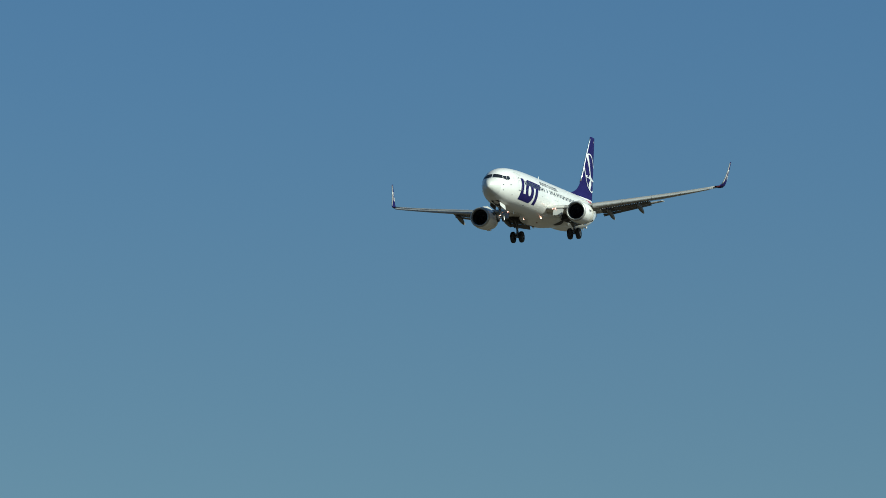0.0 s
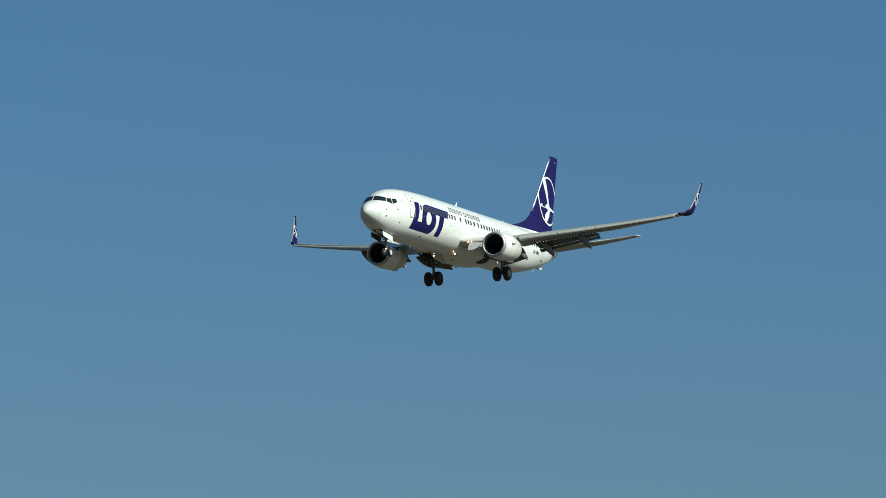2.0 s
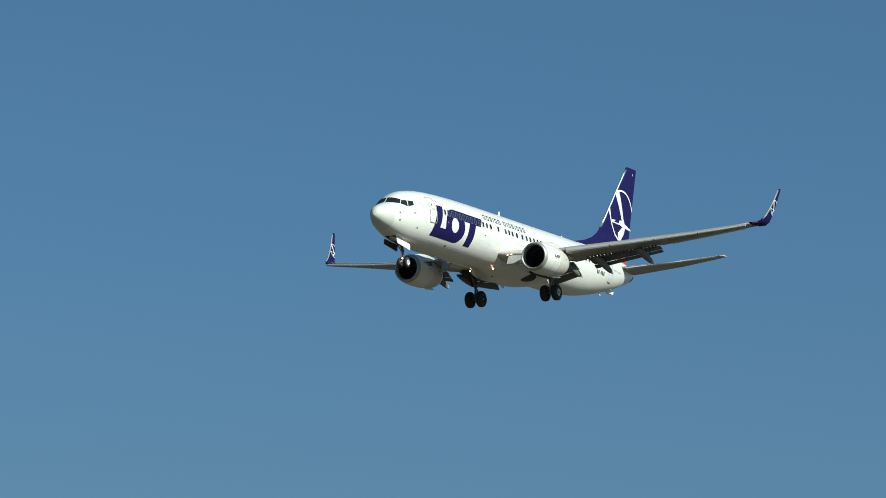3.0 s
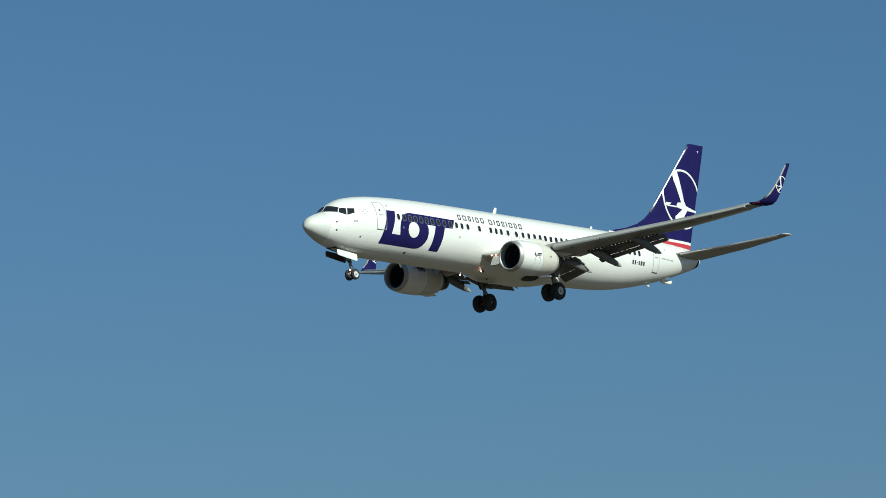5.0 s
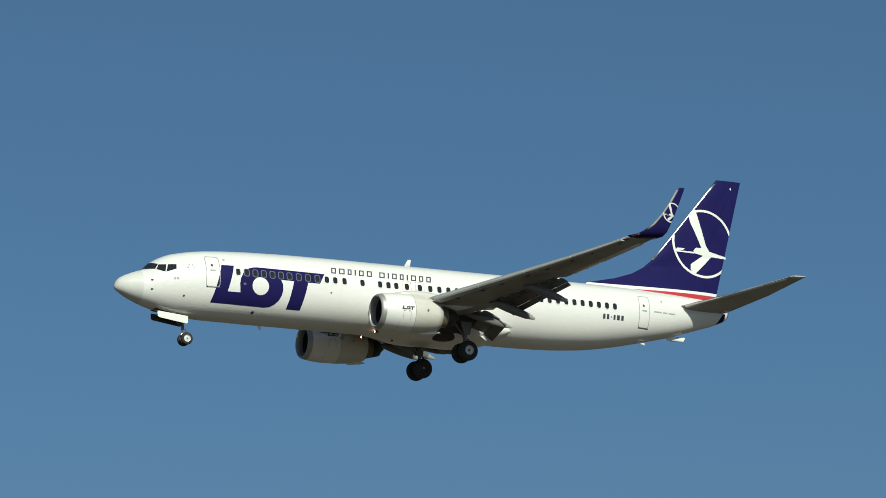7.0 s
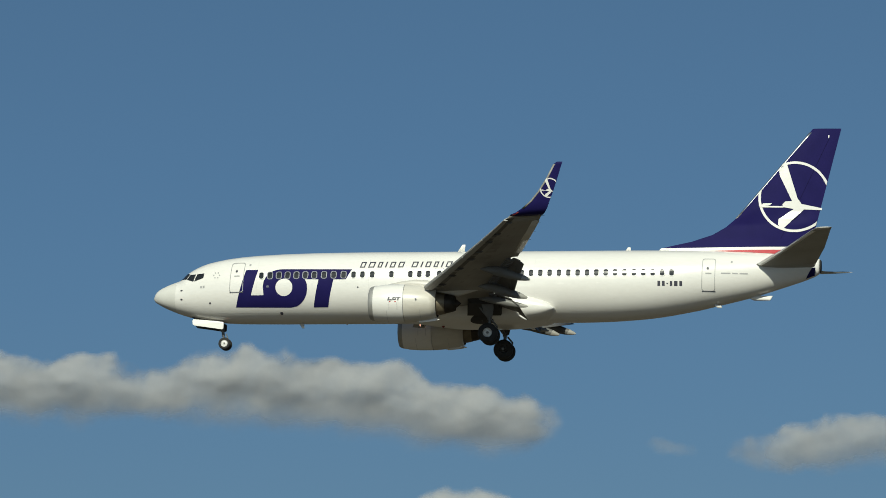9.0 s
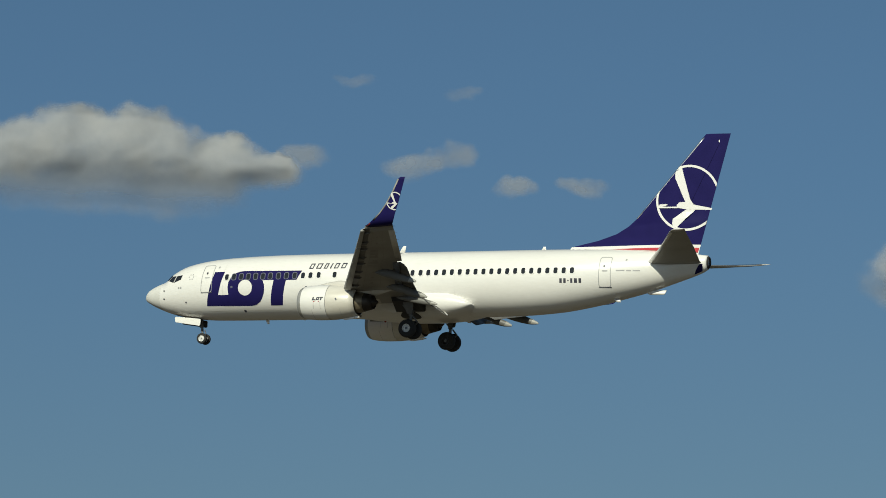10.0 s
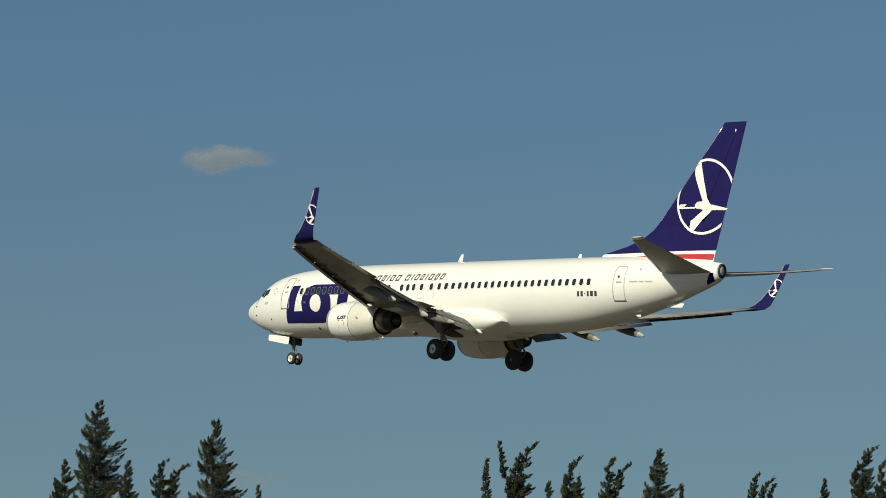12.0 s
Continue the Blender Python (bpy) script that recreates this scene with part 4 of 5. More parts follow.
# skin joints: hoops round the body and long laps
SEAM = material("skin_joint_grey", (0.755, 0.74, 0.71), 0.5, fine=0.1)
for side in (1, -1):
    for x in (-6.2, -12.6, -22.0):
        part("skin_joint", skin_decal([[(x, -1.75), (x - 0.012, -1.75), (x - 0.012, 1.4), (x, 1.4)]], body_y, 0.006, 0.16, 0, side), SEAM, fuselage, smooth=False)
    for z, x0, x1 in ((-1.62, -3.9, -12.5), (-1.62, -24.0, -28.0)):
        part("skin_joint", skin_decal([[(x0, z), (x1, z), (x1, z + 0.012), (x0, z + 0.012)]], body_y, 0.006, 0.0, 1.2, side), SEAM, fuselage, smooth=False)

# radome joint
bm = bmesh.new()
for k in range(60):
    a0, a1 = 2 * math.pi * k / 60, 2 * math.pi * (k + 1) / 60
    q = []
    for a, x in ((a0, -1.28), (a1, -1.28), (a1, -1.31), (a0, -1.31)):
        top, bot, wid, mid = body_section(x)
        s = math.sin(a)
        q.append(bm.verts.new((x, (wid + 0.006) * math.cos(a), mid + ((top - mid if s > 0 else mid - bot) + 0.006) * s)))
    bm.faces.new(q)
part("radome_joint", bm, SEAM, fuselage)


for side in (1, -1):
    for x, z in ((-1.75, -0.28), (-1.75, -0.78)):
        bm = bmesh.new()
        y = side * (body_y(x, z) - 0.01)
        tube(bm, (x, y, z), (x + 0.02, y + side * 0.05, z), 0.018, 0.013, 8)
        tube(bm, (x - 0.02, y + side * 0.05, z), (x + 0.10, y + side * 0.05, z), 0.013, 0.008, 8)
        part("pitot_probe", bm, STRUT, fuselage, "short metal air probe")
    for k, x in enumerate((-2.06, -1.86)):
        bm = bmesh.new()
        tube(bm, (x + 0.20, side * (0.30 + 0.2 * k), 0.40), (x + 0.10, side * (0.12 + 0.2 * k), 0.62), 0.012, 0.012, 6)
        part("wiper", bm, INK, fuselage, "thin windscreen wiper")


def blade(x, z, h, chord, sweep, name="antenna"):
    bm = bmesh.new()
    d = 1 if h > 0 else -1
    loft(bm, [foil_ring((x, 0, z), chord, 0.07, (0, 1, 0), 0, 8), foil_ring((x - sweep * 0.8, 0, z + h * 0.85), chord * 0.55, 0.04, (0, 1, 0), 0, 8), foil_ring((x - sweep, 0, z + h), chord * 0.4, 0.02, (0, 1, 0), 0, 8)])
    part(name, bm, WHITE, fuselage, "white blade antenna")


blade(-17.30, 1.97, 0.46, 0.42, 0.30)
blade(-26.85, 1.97, 0.24, 0.34, 0.16)
blade(-8.32, -2.02, -0.30, 0.30, 0.20)
blade(-11.0, -2.02, -0.10, 0.2, 0.05)
for side in (1, -1):
    part("tail_band", skin_decal([[(-37.05, 0.30), (-37.55, 0.50), (-37.60, 0.92), (-37.42, 0.90), (-37.2, 0.55)]], body_y, 0.01, 0.06, 0.1, side), BLUE, fuselage, "navy patch under the tail's tip")
bm = bmesh.new()
revolve(bm, [(-0.08, 0.01), (-0.06, 0.045), (0.0, 0.065), (0.06, 0.045), (0.08, 0.01)], (-16.6, 0, -2.25), n=16)
part("beacon", bm, BEACON, fuselage, "red belly beacon lens")
# tail skid, drain mast and the tail cone's dark end
bm = bmesh.new()
loft(bm, [foil_ring((-33.7, 0, -0.60), 1.5, 0.22, (0, 1, 0), 0, 8), foil_ring((-34.0, 0, -0.80), 1.1, 0.18, (0, 1, 0), 0, 8), foil_ring((-34.15, 0, -0.86), 0.9, 0.10, (0, 1, 0), 0, 8)])
part("tail_skid", bm, WHITE, fuselage, "pale tail skid fairing")
bm = bmesh.new()
loft(bm, [foil_ring((-31.9, 0.35, -1.15), 0.42, 0.1, (0, 1, 0), 0, 8), foil_ring((-32.15, 0.35, -1.33), 0.26, 0.06, (0, 1, 0), 0, 8)])
part("drain_mast", bm, WHITE, fuselage, "white drain mast")
bm = bmesh.new()
rings = []
for x, k in ((-37.79, 0.92), (-37.84, 0.88), (-37.90, 0.74), (-37.88, 0.60), (-37.70, 0.55)):
    top, bot, wid, mid = body_section(max(x, -37.80))
    rings.append([(x, k * wid * math.cos(2 * math.pi * j / 28), mid + k * (top - mid if j < 14 else mid - bot) * math.sin(2 * math.pi * j / 28)) for j in range(28)])
loft(bm, rings)
part("tail_exhaust", bm, DARK, fuselage, "dark exhaust at the tail's tip")


def build_wheel(parent, x, y, z, r, w, hub, outer=0):
    bm = bmesh.new()
    prof = [(-w / 2, r * (hub - 0.02)), (-w * 0.5, r * 0.72), (-w * 0.46, r * 0.86), (-w * 0.34, r * 0.96), (-w * 0.12, r), (w * 0.12, r), (w * 0.34, r * 0.96), (w * 0.46, r * 0.86), (w * 0.5, r * 0.72), (w / 2, r * (hub - 0.02))]
    revolve(bm, prof, (x, y, z), axis='y', n=30)
    part("tyre", bm, RUBBER, parent, "black tyre")
    bm = bmesh.new()
    prof = [(-w * 0.40, 0.02), (-w * 0.42, r * 0.16), (-w * 0.32, r * 0.20), (-w * 0.28, r * (hub - 0.14)), (-w * 0.44, r * (hub - 0.05)), (-w * 0.46, r * hub),
            (w * 0.46, r * hub), (w * 0.44, r * (hub - 0.05)), (w * 0.28, r * (hub - 0.14)), (w * 0.32, r * 0.20), (w * 0.42, r * 0.16), (w * 0.40, 0.02)]
    revolve(bm, prof, (x, y, z), axis='y', n=24)
    rim = sharp_edges(part("rim", bm, RIM, parent, "pale alloy wheel rim", mats=(DARK,)))
    if outer:      # brakes fill the side that faces the leg
        for f in rim.data.polygons:
            if outer == 9 or f.center.y * outer < y * outer:
                f.material_index = 1


def build_nose_gear():
    bm = bmesh.new()
    tube(bm, (-3.85, 0, -1.7), (-3.98, 0, -2.75), 0.085, 0.085, 12)
    tube(bm, (-3.98, 0, -2.75), (-4.10, 0, -3.2), 0.055, 0.055, 12)
    tube(bm, (-4.10, -0.34, -3.2), (-4.10, 0.34, -3.2), 0.045)
    tube(bm, (-3.0, 0.12, -1.8), (-3.9, 0.03, -2.5), 0.035)
    tube(bm, (-3.0, -0.12, -1.8), (-3.9, -0.03, -2.5), 0.035)
    tube(bm, (-4.12, 0, -2.6), (-4.25, 0, -2.9), 0.03)
    tube(bm, (-4.25, 0, -2.9), (-4.06, 0, -3.15), 0.03)
    tube(bm, (-3.93, -0.12, -2.45), (-3.93, 0.12, -2.45), 0.06)
    gear = sharp_edges(part("nose_gear", bm, STRUT, airliner, "extended nose landing gear leg"))
    for y in (0.25, -0.25):
        build_wheel(gear, -4.10, y, -3.2, 0.345, 0.2, 0.60)
    for side in (1, -1):
        panel = [(-2.30, side * 0.47, -1.84), (-2.26, side * 0.48, -1.94), (-2.28, side * 0.50, -2.13), (-2.36, side * 0.50, -2.20),
                 (-3.98, side * 0.50, -2.43), (-4.06, side * 0.50, -2.37), (-4.07, side * 0.48, -2.06), (-4.02, side * 0.47, -1.99)]
        bm = bmesh.new()
        plate(bm, panel, (0, 1, 0.08 * side), 0.03)
        door = part("gear_door", bm, WHITE, gear, "open white nose gear door", smooth=False)
        bm = bmesh.new()
        plate(bm, [(x, y - side * 0.03, z) for x, y, z in panel], (0, 1, 0.08 * side), 0.02)
        part("door_lining", bm, DARK, gear, "dark inner side of the door", smooth=False)
    # flat dark plate along the underside, painting the open bay's shade
    bm = bmesh.new()
    plate(bm, [(-2.2, 0.36, -1.70), (-2.2, -0.36, -1.70), (-4.0, -0.36, -2.02), (-4.0, 0.36, -2.02)], (0.15, 0, 1), 0.02)
    part("wheel_bay_shade", bm, DARK, gear, "dark plate for the shade inside the nose wheel bay", smooth=False)
    bm = bmesh.new()
    revolve(bm, [(-0.10, 0.01), (-0.06, 0.035), (0.0, 0.045), (0.02, 0.028), (0.025, 0.003)], (-3.90, 0, -2.94), n=14)
    part("taxi_lamp", bm, LAMP, gear, "lit taxi lamp")


build_nose_gear()


def build_main_gear(side):
    y = side * 2.92
    bm = bmesh.new()
    tube(bm, (-19.54, y + side * 0.10, -1.0), (-19.69, y, -2.35), 0.15, 0.14, 14)
    tube(bm, (-19.69, y, -2.35), (-19.67, y, -3.17), 0.095, 0.095, 12)
    tube(bm, (-19.67, y - 0.62, -3.17), (-19.67, y + 0.62, -3.17), 0.08, 0.08, 12)
    tube(bm, (-19.64, y, -2.2), (-19.5, y - side * 1.3, -1.7), 0.07)
    tube(bm, (-19.67, y, -2.3), (-18.9, y, -1.4), 0.06)
    tube(bm, (-19.84, y, -2.4), (-20.14, y, -2.75), 0.05)
    tube(bm, (-20.14, y, -2.75), (-19.81, y, -3.1), 0.05)
    tube(bm, (-19.69, y - 0.2, -2.9), (-19.69, y + 0.2, -2.9), 0.11)
    gear = sharp_edges(part("main_gear", bm, STRUT, airliner, "extended main landing gear leg"))
    for d in (0.43, -0.43):
        build_wheel(gear, -19.67, y + d, -3.17, 0.565, 0.41, 0.48, side if d * side > 0 else 9)
    bm = bmesh.new()
    plate(bm, [(-19.18, y + side * 0.40, -1.22), (-19.92, y + side * 0.40, -1.22), (-19.95, y + side * 0.33, -1.75), (-19.88, y + side * 0.25, -2.22), (-19.56, y + side * 0.25, -2.28), (-19.34, y + side * 0.32, -1.80)], (0, 1, 0), 0.04)
    part("gear_door", bm, FLAP, gear, "dark grey leg door", smooth=False)
    # open belly wheel well, its shade drawn as a dark patch on the skin
    bm = bmesh.new()
    rows = []
    for k in (1.0, 0.75, 0.5, 0.25, 0.04):
        row = []
        for j in range(32):
            x = -19.05 + 0.66 * k * math.cos(2 * math.pi * j / 32)
            y0 = 1.52 + 0.50 * k * math.sin(2 * math.pi * j / 32)
            row.append((x, side * y0, fairing_low(x, y0) - 0.012))
        rows.append(row)
    loft(bm, rows, caps=False)
    part("wheel_well_shade", bm, DARK, gear, "dark patch on the belly for the shaded open wheel well", smooth=False)
    # solid dark block added for the shade between leg and wing root
    bm = bmesh.new()
    loft(bm, [[(x, side * yy, z) for x, yy, z in ((-18.2, 1.5, -1.5), (-20.3, 1.5, -1.5), (-20.3, 3.4, -1.22), (-18.5, 3.4, -1.22))],
              [(x, side * yy, z) for x, yy, z in ((-18.3, 2.10, -1.98), (-20.2, 2.10, -1.98), (-20.2, 3.4, -1.50), (-18.6, 3.4, -1.50))]])
    part("leg_bay_shade", bm, DARK, gear, "dark block put in for the shaded bay around the leg", smooth=False)


for side in (1, -1):
    build_main_gear(side)

# belly landing lamps, lowered from the fairing and shining forward
def lamp_face(name, centre, r, parent):
    bm = bmesh.new()
    revolve(bm, [(0.0, r), (0.02, r * 0.75), (0.03, r * 0.4), (0.035, 0.004)], centre, n=16)
    return part(name, bm, LAMP, parent, "glowing lamp face")


for side, ya in ((1, 0.86), (-1, -0.92)):
    bm = bmesh.new()
    revolve(bm, [(-0.20, 0.01), (-0.19, 0.06), (-0.10, 0.085), (0.0, 0.09), (0.012, 0.08), (0.0, 0.06)], (-15.15, ya, -2.02), n=16)
    tube(bm, (-15.23, ya, -1.75), (-15.23, ya, -1.98), 0.03, 0.03, 8)
    housing = part("landing_light", bm, STRUT, airliner, "lowered landing light")
    lamp_face("lamp", (-15.145, ya, -2.02), 0.055, housing)
for side, wing in zip((1, -1), wings):
    for ya in (2.20, 2.42):
        lamp_face("root_lamp", (wing_le(ya) - 0.03, side * ya, wing_z(ya) + 0.16), 0.04, wing)

# ---- ground, trees and clouds ----
GROUND = material("dry_grass_ground", (0.098, 0.079, 0.050), 0.95, second=(0.070, 0.059, 0.038), scale=0.02, fine=0.4, fine_scale=0.6)
bm = bmesh.new()
bmesh.ops.create_circle(bm, cap_ends=True, segments=96, radius=4900)
tagged(finish(bm, "ground", GROUND, smooth=False), "flat dry grass airfield ground", "ground", kind="structure")

BARK = material("grey_brown_bark", (0.075, 0.06, 0.046), 0.9, second=(0.05, 0.04, 0.03), scale=9, fine=0.4, bump=0.5)


def leaf_material():
    m = material("dark_conifer_needles", (0.110, 0.118, 0.064), 0.75, second=(0.072, 0.080, 0.052), scale=1.6, fine=0.35, fine_scale=12, specular=0.2)
    n, l = m.node_tree.nodes, m.node_tree.links
    geo = n.new("ShaderNodeNewGeometry")
    hsv = n.new("ShaderNodeHueSaturation")
    rng = n.new("ShaderNodeMapRange")
    rng.inputs["To Min"].default_value, rng.inputs["To Max"].default_value = 0.85, 1.18
    l.new(geo.outputs["Random Per Island"], rng.inputs["Value"])
    l.new(rng.outputs[0], hsv.inputs["Value"])
    b = n["Principled BSDF"]
    l.new(b.inputs["Base Color"].links[0].from_socket, hsv.inputs["Color"])
    l.new(hsv.outputs[0], b.inputs["Base Color"])
    thin, both = n.new("ShaderNodeBsdfTranslucent"), n.new("ShaderNodeMixShader")
    both.inputs[0].default_value = 0.45
    l.new(hsv.outputs[0], thin.inputs["Color"])
    l.new(b.outputs[0], both.inputs[1])
    l.new(thin.outputs[0], both.inputs[2])
    l.new(both.outputs[0], n["Material Output"].inputs["Surface"])
    return m


NEEDLES = leaf_material()
CLOUDS = (
    ("long low cumulus bank with grey base", -78.187, 6.410, ((-276, 7, 93, 54), (-237, 18, 159, 77), (-185, 13, 126, 70), (-134, 11, 103, 51), (-101, -3, 112, 42), (-45, 3, 112, 58), (20, -1, 84, 42), (85, 4, 135, 68), (146, -3, 103, 56), (188, -5, 112, 63), (244, -20, 112, 54), (295, -26, 98, 56),)),
    ("large cumulus cloud with bright domed top", -64.641, 7.776, ((-186, -14, 64, 20), (-149, -9, 66, 28), (-110, -11, 79, 29), (-66, 1, 79, 56), (-24, 13, 98, 61), (23, 15, 117, 70), (39, 23, 103, 43), (72, 15, 93, 63), (18, -18, 205, 44), (84, -18, 140, 47), (126, 1, 89, 51), (167, -2, 56, 33),)),
    ("thin slanted cloud scrap", -60.871, 7.872, ((-16, -4, 56, 19), (1, -0, 42, 18), (15, 4, 37, 17),)),
    ("small pale cloud scrap", -59.747, 7.404, ((-7, -4, 37, 21), (0, -0, 28, 19), (7, 4, 23, 17),)),
    ("small rounded pale cloud", -60.728, 6.602, ((-19, -1, 42, 22), (-0, 0, 51, 23), (19, 1, 42, 20),)),
    ("small pale cloud puff", -71.418, 6.605, ((-0, 0, 47, 23),)),
    ("thin ragged cloud wisp", -68.828, 7.876, ((-21, -5, 47, 21), (-0, -0, 37, 21), (21, 5, 30, 24),)),
    ("thin pale cloud puff", -69.781, 7.579, ((-0, 0, 39, 18),)),
    ("thin pale cloud puff", -70.532, 7.601, ((-0, 0, 41, 17),)),
    ("faint high cloud wisp", -67.921, 8.774, ((-0, 0, 33, 10),)),
    ("faint high cloud wisp", -69.190, 8.632, ((-0, 0, 35, 12),)),
    ("thin cloud wisp beside the large cumulus", -67.414, 7.936, ((-0, 0, 47, 21),)),
    ("cumulus cloud with lumpy top", -81.801, 4.700, ((2, 2, 110, 84), (-18, 6, 70, 62), (34, -3, 80, 66), (-70, -24, 103, 50), (96, -8, 61, 33),)),
    ("low ragged grey cloud", -86.377, 5.760, ((-46, -4, 121, 39), (-4, 10, 75, 37), (51, -6, 93, 37),)),
    ("faint low cloud wisp", -84.180, 5.772, ((-0, 0, 42, 17),)),
    ("faint low haze cloud", -46.101, 2.038, ((-0, 0, 70, 21),)),
    ("faint low haze cloud", -64.947, 3.269, ((-0, 0, 42, 14),)),
    ("small pale ragged cloud scrap", -45.700, 5.630, ((-14, -2, 40, 22), (1, -0, 37, 22), (15, 2, 36, 19), (32, 3, 30, 13),)),
)
TREES = (
    (112.97, -110.43, 9.64, 1.02, "tip"),
    (119.4, -115.3, 8.10, 0.85, "plain"),
    (120.8, -119.6, 8.27, 0.70, "plain"),
    (121.3, -121.9, 8.43, 0.95, "fork"),
    (111.7, -114.6, 9.22, 1.03, "tip"),
    (121.8, -127.1, 7.74, 0.27, "plain"),
    (113.3, -129.4, 8.65, 0.31, "plain"),
    (107.4, -123.9, 8.92, 0.80, "spread"),
    (115.7, -135.3, 8.14, 0.51, "plain"),
    (107.4, -126.6, 8.58, 0.66, "hook"),
    (109.7, -129.9, 8.04, 0.42, "plain"),
    (107.6, -129.0, 8.62, 0.71, "fork"),
    (103.9, -126.9, 8.74, 0.80, "tip"),
    (113.4, -139.8, 8.20, 0.40, "plain"),
    (105.2, -133.5, 8.26, 0.64, "fork"),
    (109.7, -140.2, 8.26, 0.36, "hook"),
    (105.7, -138.2, 8.26, 0.43, "plain"),
    (97.6, -129.3, 8.90, 0.83, "hook"),
    (100.6, -134.6, 8.77, 0.63, "fork"),
    (99.2, -135.6, 9.20, 0.45, "plain"),
    (100.7, -139.5, 8.71, 0.31, "plain"),
)
WIND = Vector((-0.75, -0.66, 0))
# leaders of each form: offset of the tip down the wind, drop below the top, share of the width, bend of the tip
FORMS = {
    "plain": ((0.0, 0.0, 1.0, 0.10),),
    "tip": ((0.0, 0.0, 1.0, 0.16),),
    "hook": ((0.10, 0.0, 0.9, 0.60), (-0.35, 0.75, 0.6, 0.25)),
    "fork": ((-0.12, 0.0, 0.75, 0.35), (0.55, 0.12, 0.6, 0.55)),
    "spread": ((-0.70, 0.02, 0.36, 0.06), (0.50, 0.0, 0.7, 0.45), (0.05, 0.5, 0.7, 0.1)),
}


def conifer(x, y, height, half, form, seed):
    """A narrow conifer: one or more leaders bent by the wind, up-swept limbs, and feathery sprays of small scale leaves with gaps between."""
    rnd = random.Random(seed)
    tree = tagged(new("conifer"), "dark green narrow conifer with ragged feathery top", "tree", "row of conifers")
    tree.matrix_basis = pose(x, y, 0)
    limbs, verts, faces = bmesh.new(), [], []
    rand = rnd.uniform

    def leaf(p, d, ln, wd):
        s = d.cross(Vector((rand(-1, 1), rand(-1, 1), rand(-1, 1))))
        s = s.normalized() * wd if s.length > 1e-4 else Vector((wd, 0, 0))
        i = len(verts)
        mid = p + d * (ln * 0.45)
        verts.extend((p, mid + s, p + d * ln, mid - s))
        faces.append((i, i + 1, i + 2, i + 3))

    def spray(p0, d, ln, dense):
        """A feather of leaves along a short twig that the wind bends."""
        n = max(3, int(ln / (0.030 / dense)))
        for k in range(n):
            f = (k + rnd.random()) / n
            q = p0 + d * (ln * f) + WIND * (0.22 * ln * f * f) + Vector((0, 0, 0.12 * ln * f * f))
            size = (0.050 + 0.045 * (1 - f)) * rand(0.7, 1.3) / min(1.0, dense + 0.25)
            for _ in range(2):
                dd = (d + WIND * 0.35 * f + Vector((rand(-0.75, 0.75), rand(-0.75, 0.75), rand(-0.55, 0.65)))).normalized()
                leaf(q, dd, size, size * rand(0.10, 0.18))

    def plume(p0, flat, reach, rise, lift, near):
        """An up-swept limb clothed in a tapering plume of leaves, its end drawn out by the wind."""
        def along(f):
            return p0 + flat * (reach * f) + Vector((0, 0, reach * (rise * f + lift * f * f - 0.18 * math.sin(math.pi * f)))) + WIND * (0.20 * reach * f * f)
        tube(limbs, p0, along(0.5), max(0.005, 0.010 + 0.006 * reach), 0.004, 4)
        thick = 0.045 + 0.17 * reach
        for k in range(int(40 + 440 * reach) if near else int(10 + 26 * reach)):
            f = rnd.random() ** 0.75
            way = (along(f + 0.08) - along(f - 0.08)).normalized()
            out = Vector((rand(-1, 1), rand(-1, 1), rand(-1, 1))) * (thick * (1 - f) ** 0.55 * min(1.0, 0.45 + 3 * f))
            size = rand(0.045, 0.10) if near else rand(0.20, 0.34)
            dd = (way + out * (0.55 / thick) + Vector((0, 0, 0.25)) + WIND * (0.25 * f)).normalized()
            leaf(along(f) + out * 0.8, dd, size, size * rand(0.09, 0.17))

    split = height - 1.9
    trunk_top = Vector((rand(-0.1, 0.1), rand(-0.1, 0.1), split))
    bm = bmesh.new()
    base_r, n = 0.035 + height * 0.011, 9
    loft(bm, [[trunk_top * (k / 12) + Vector((math.cos(2 * math.pi * j / n), math.sin(2 * math.pi * j / n), 0)) * max(0.03, base_r * (1 - 0.72 * k / 12)) for j in range(n)] for k in range(13)])
    part("trunk", bm, BARK, tree, "grey-brown trunk")
    for off, drop, share, hook in FORMS[form]:
        tip_h = height - drop

        def stem(h):
            if h <= split:
                return trunk_top * (h / split)
            k = (h - split) / (tip_h - split)
            bend = max(0.0, k - 0.72) / 0.28
            return trunk_top + WIND * (off * half * k ** 0.8 + hook * 0.9 * half * bend * bend) + Vector((0, 0, (h - split) - 0.10 * hook * bend ** 3))
        for k in range(8):
            tube(limbs, stem(split + (tip_h - split) * k / 8), stem(split + (tip_h - split) * (k + 1) / 8), 0.034 - 0.0038 * k, 0.030 - 0.0038 * k, 6)
        h = tip_h - 0.03
        low = 0.9 if off == FORMS[form][0][0] else split - 0.4
        while h > low:
            below = tip_h - h
            near = below < 3.4
            reach = share * half * 0.74 * min(1.0, below / 1.7) ** 0.75 * (1.0 + 0.10 * max(0.0, below - 2.5) ** 0.6)
            reach = max(0.05, reach * rnd.choice((0.4, 0.6, 0.7, 0.8, 0.85, 0.9, 0.95, 1.0, 1.2)))
            a = rand(0, 2 * math.pi)
            plume(stem(h), Vector((math.cos(a), math.sin(a), 0)), reach, rand(-0.25, 0.20) + 0.9 * max(0.0, 1 - below / 0.7), rand(0.0, 0.5), near)
            h -= rand(0.016, 0.040) + 0.02 * max(0.0, 1 - below / 0.6) if near else rand(0.08, 0.14)
        for k in range(10):
            hh = tip_h - rnd.random() ** 1.4 * 0.7
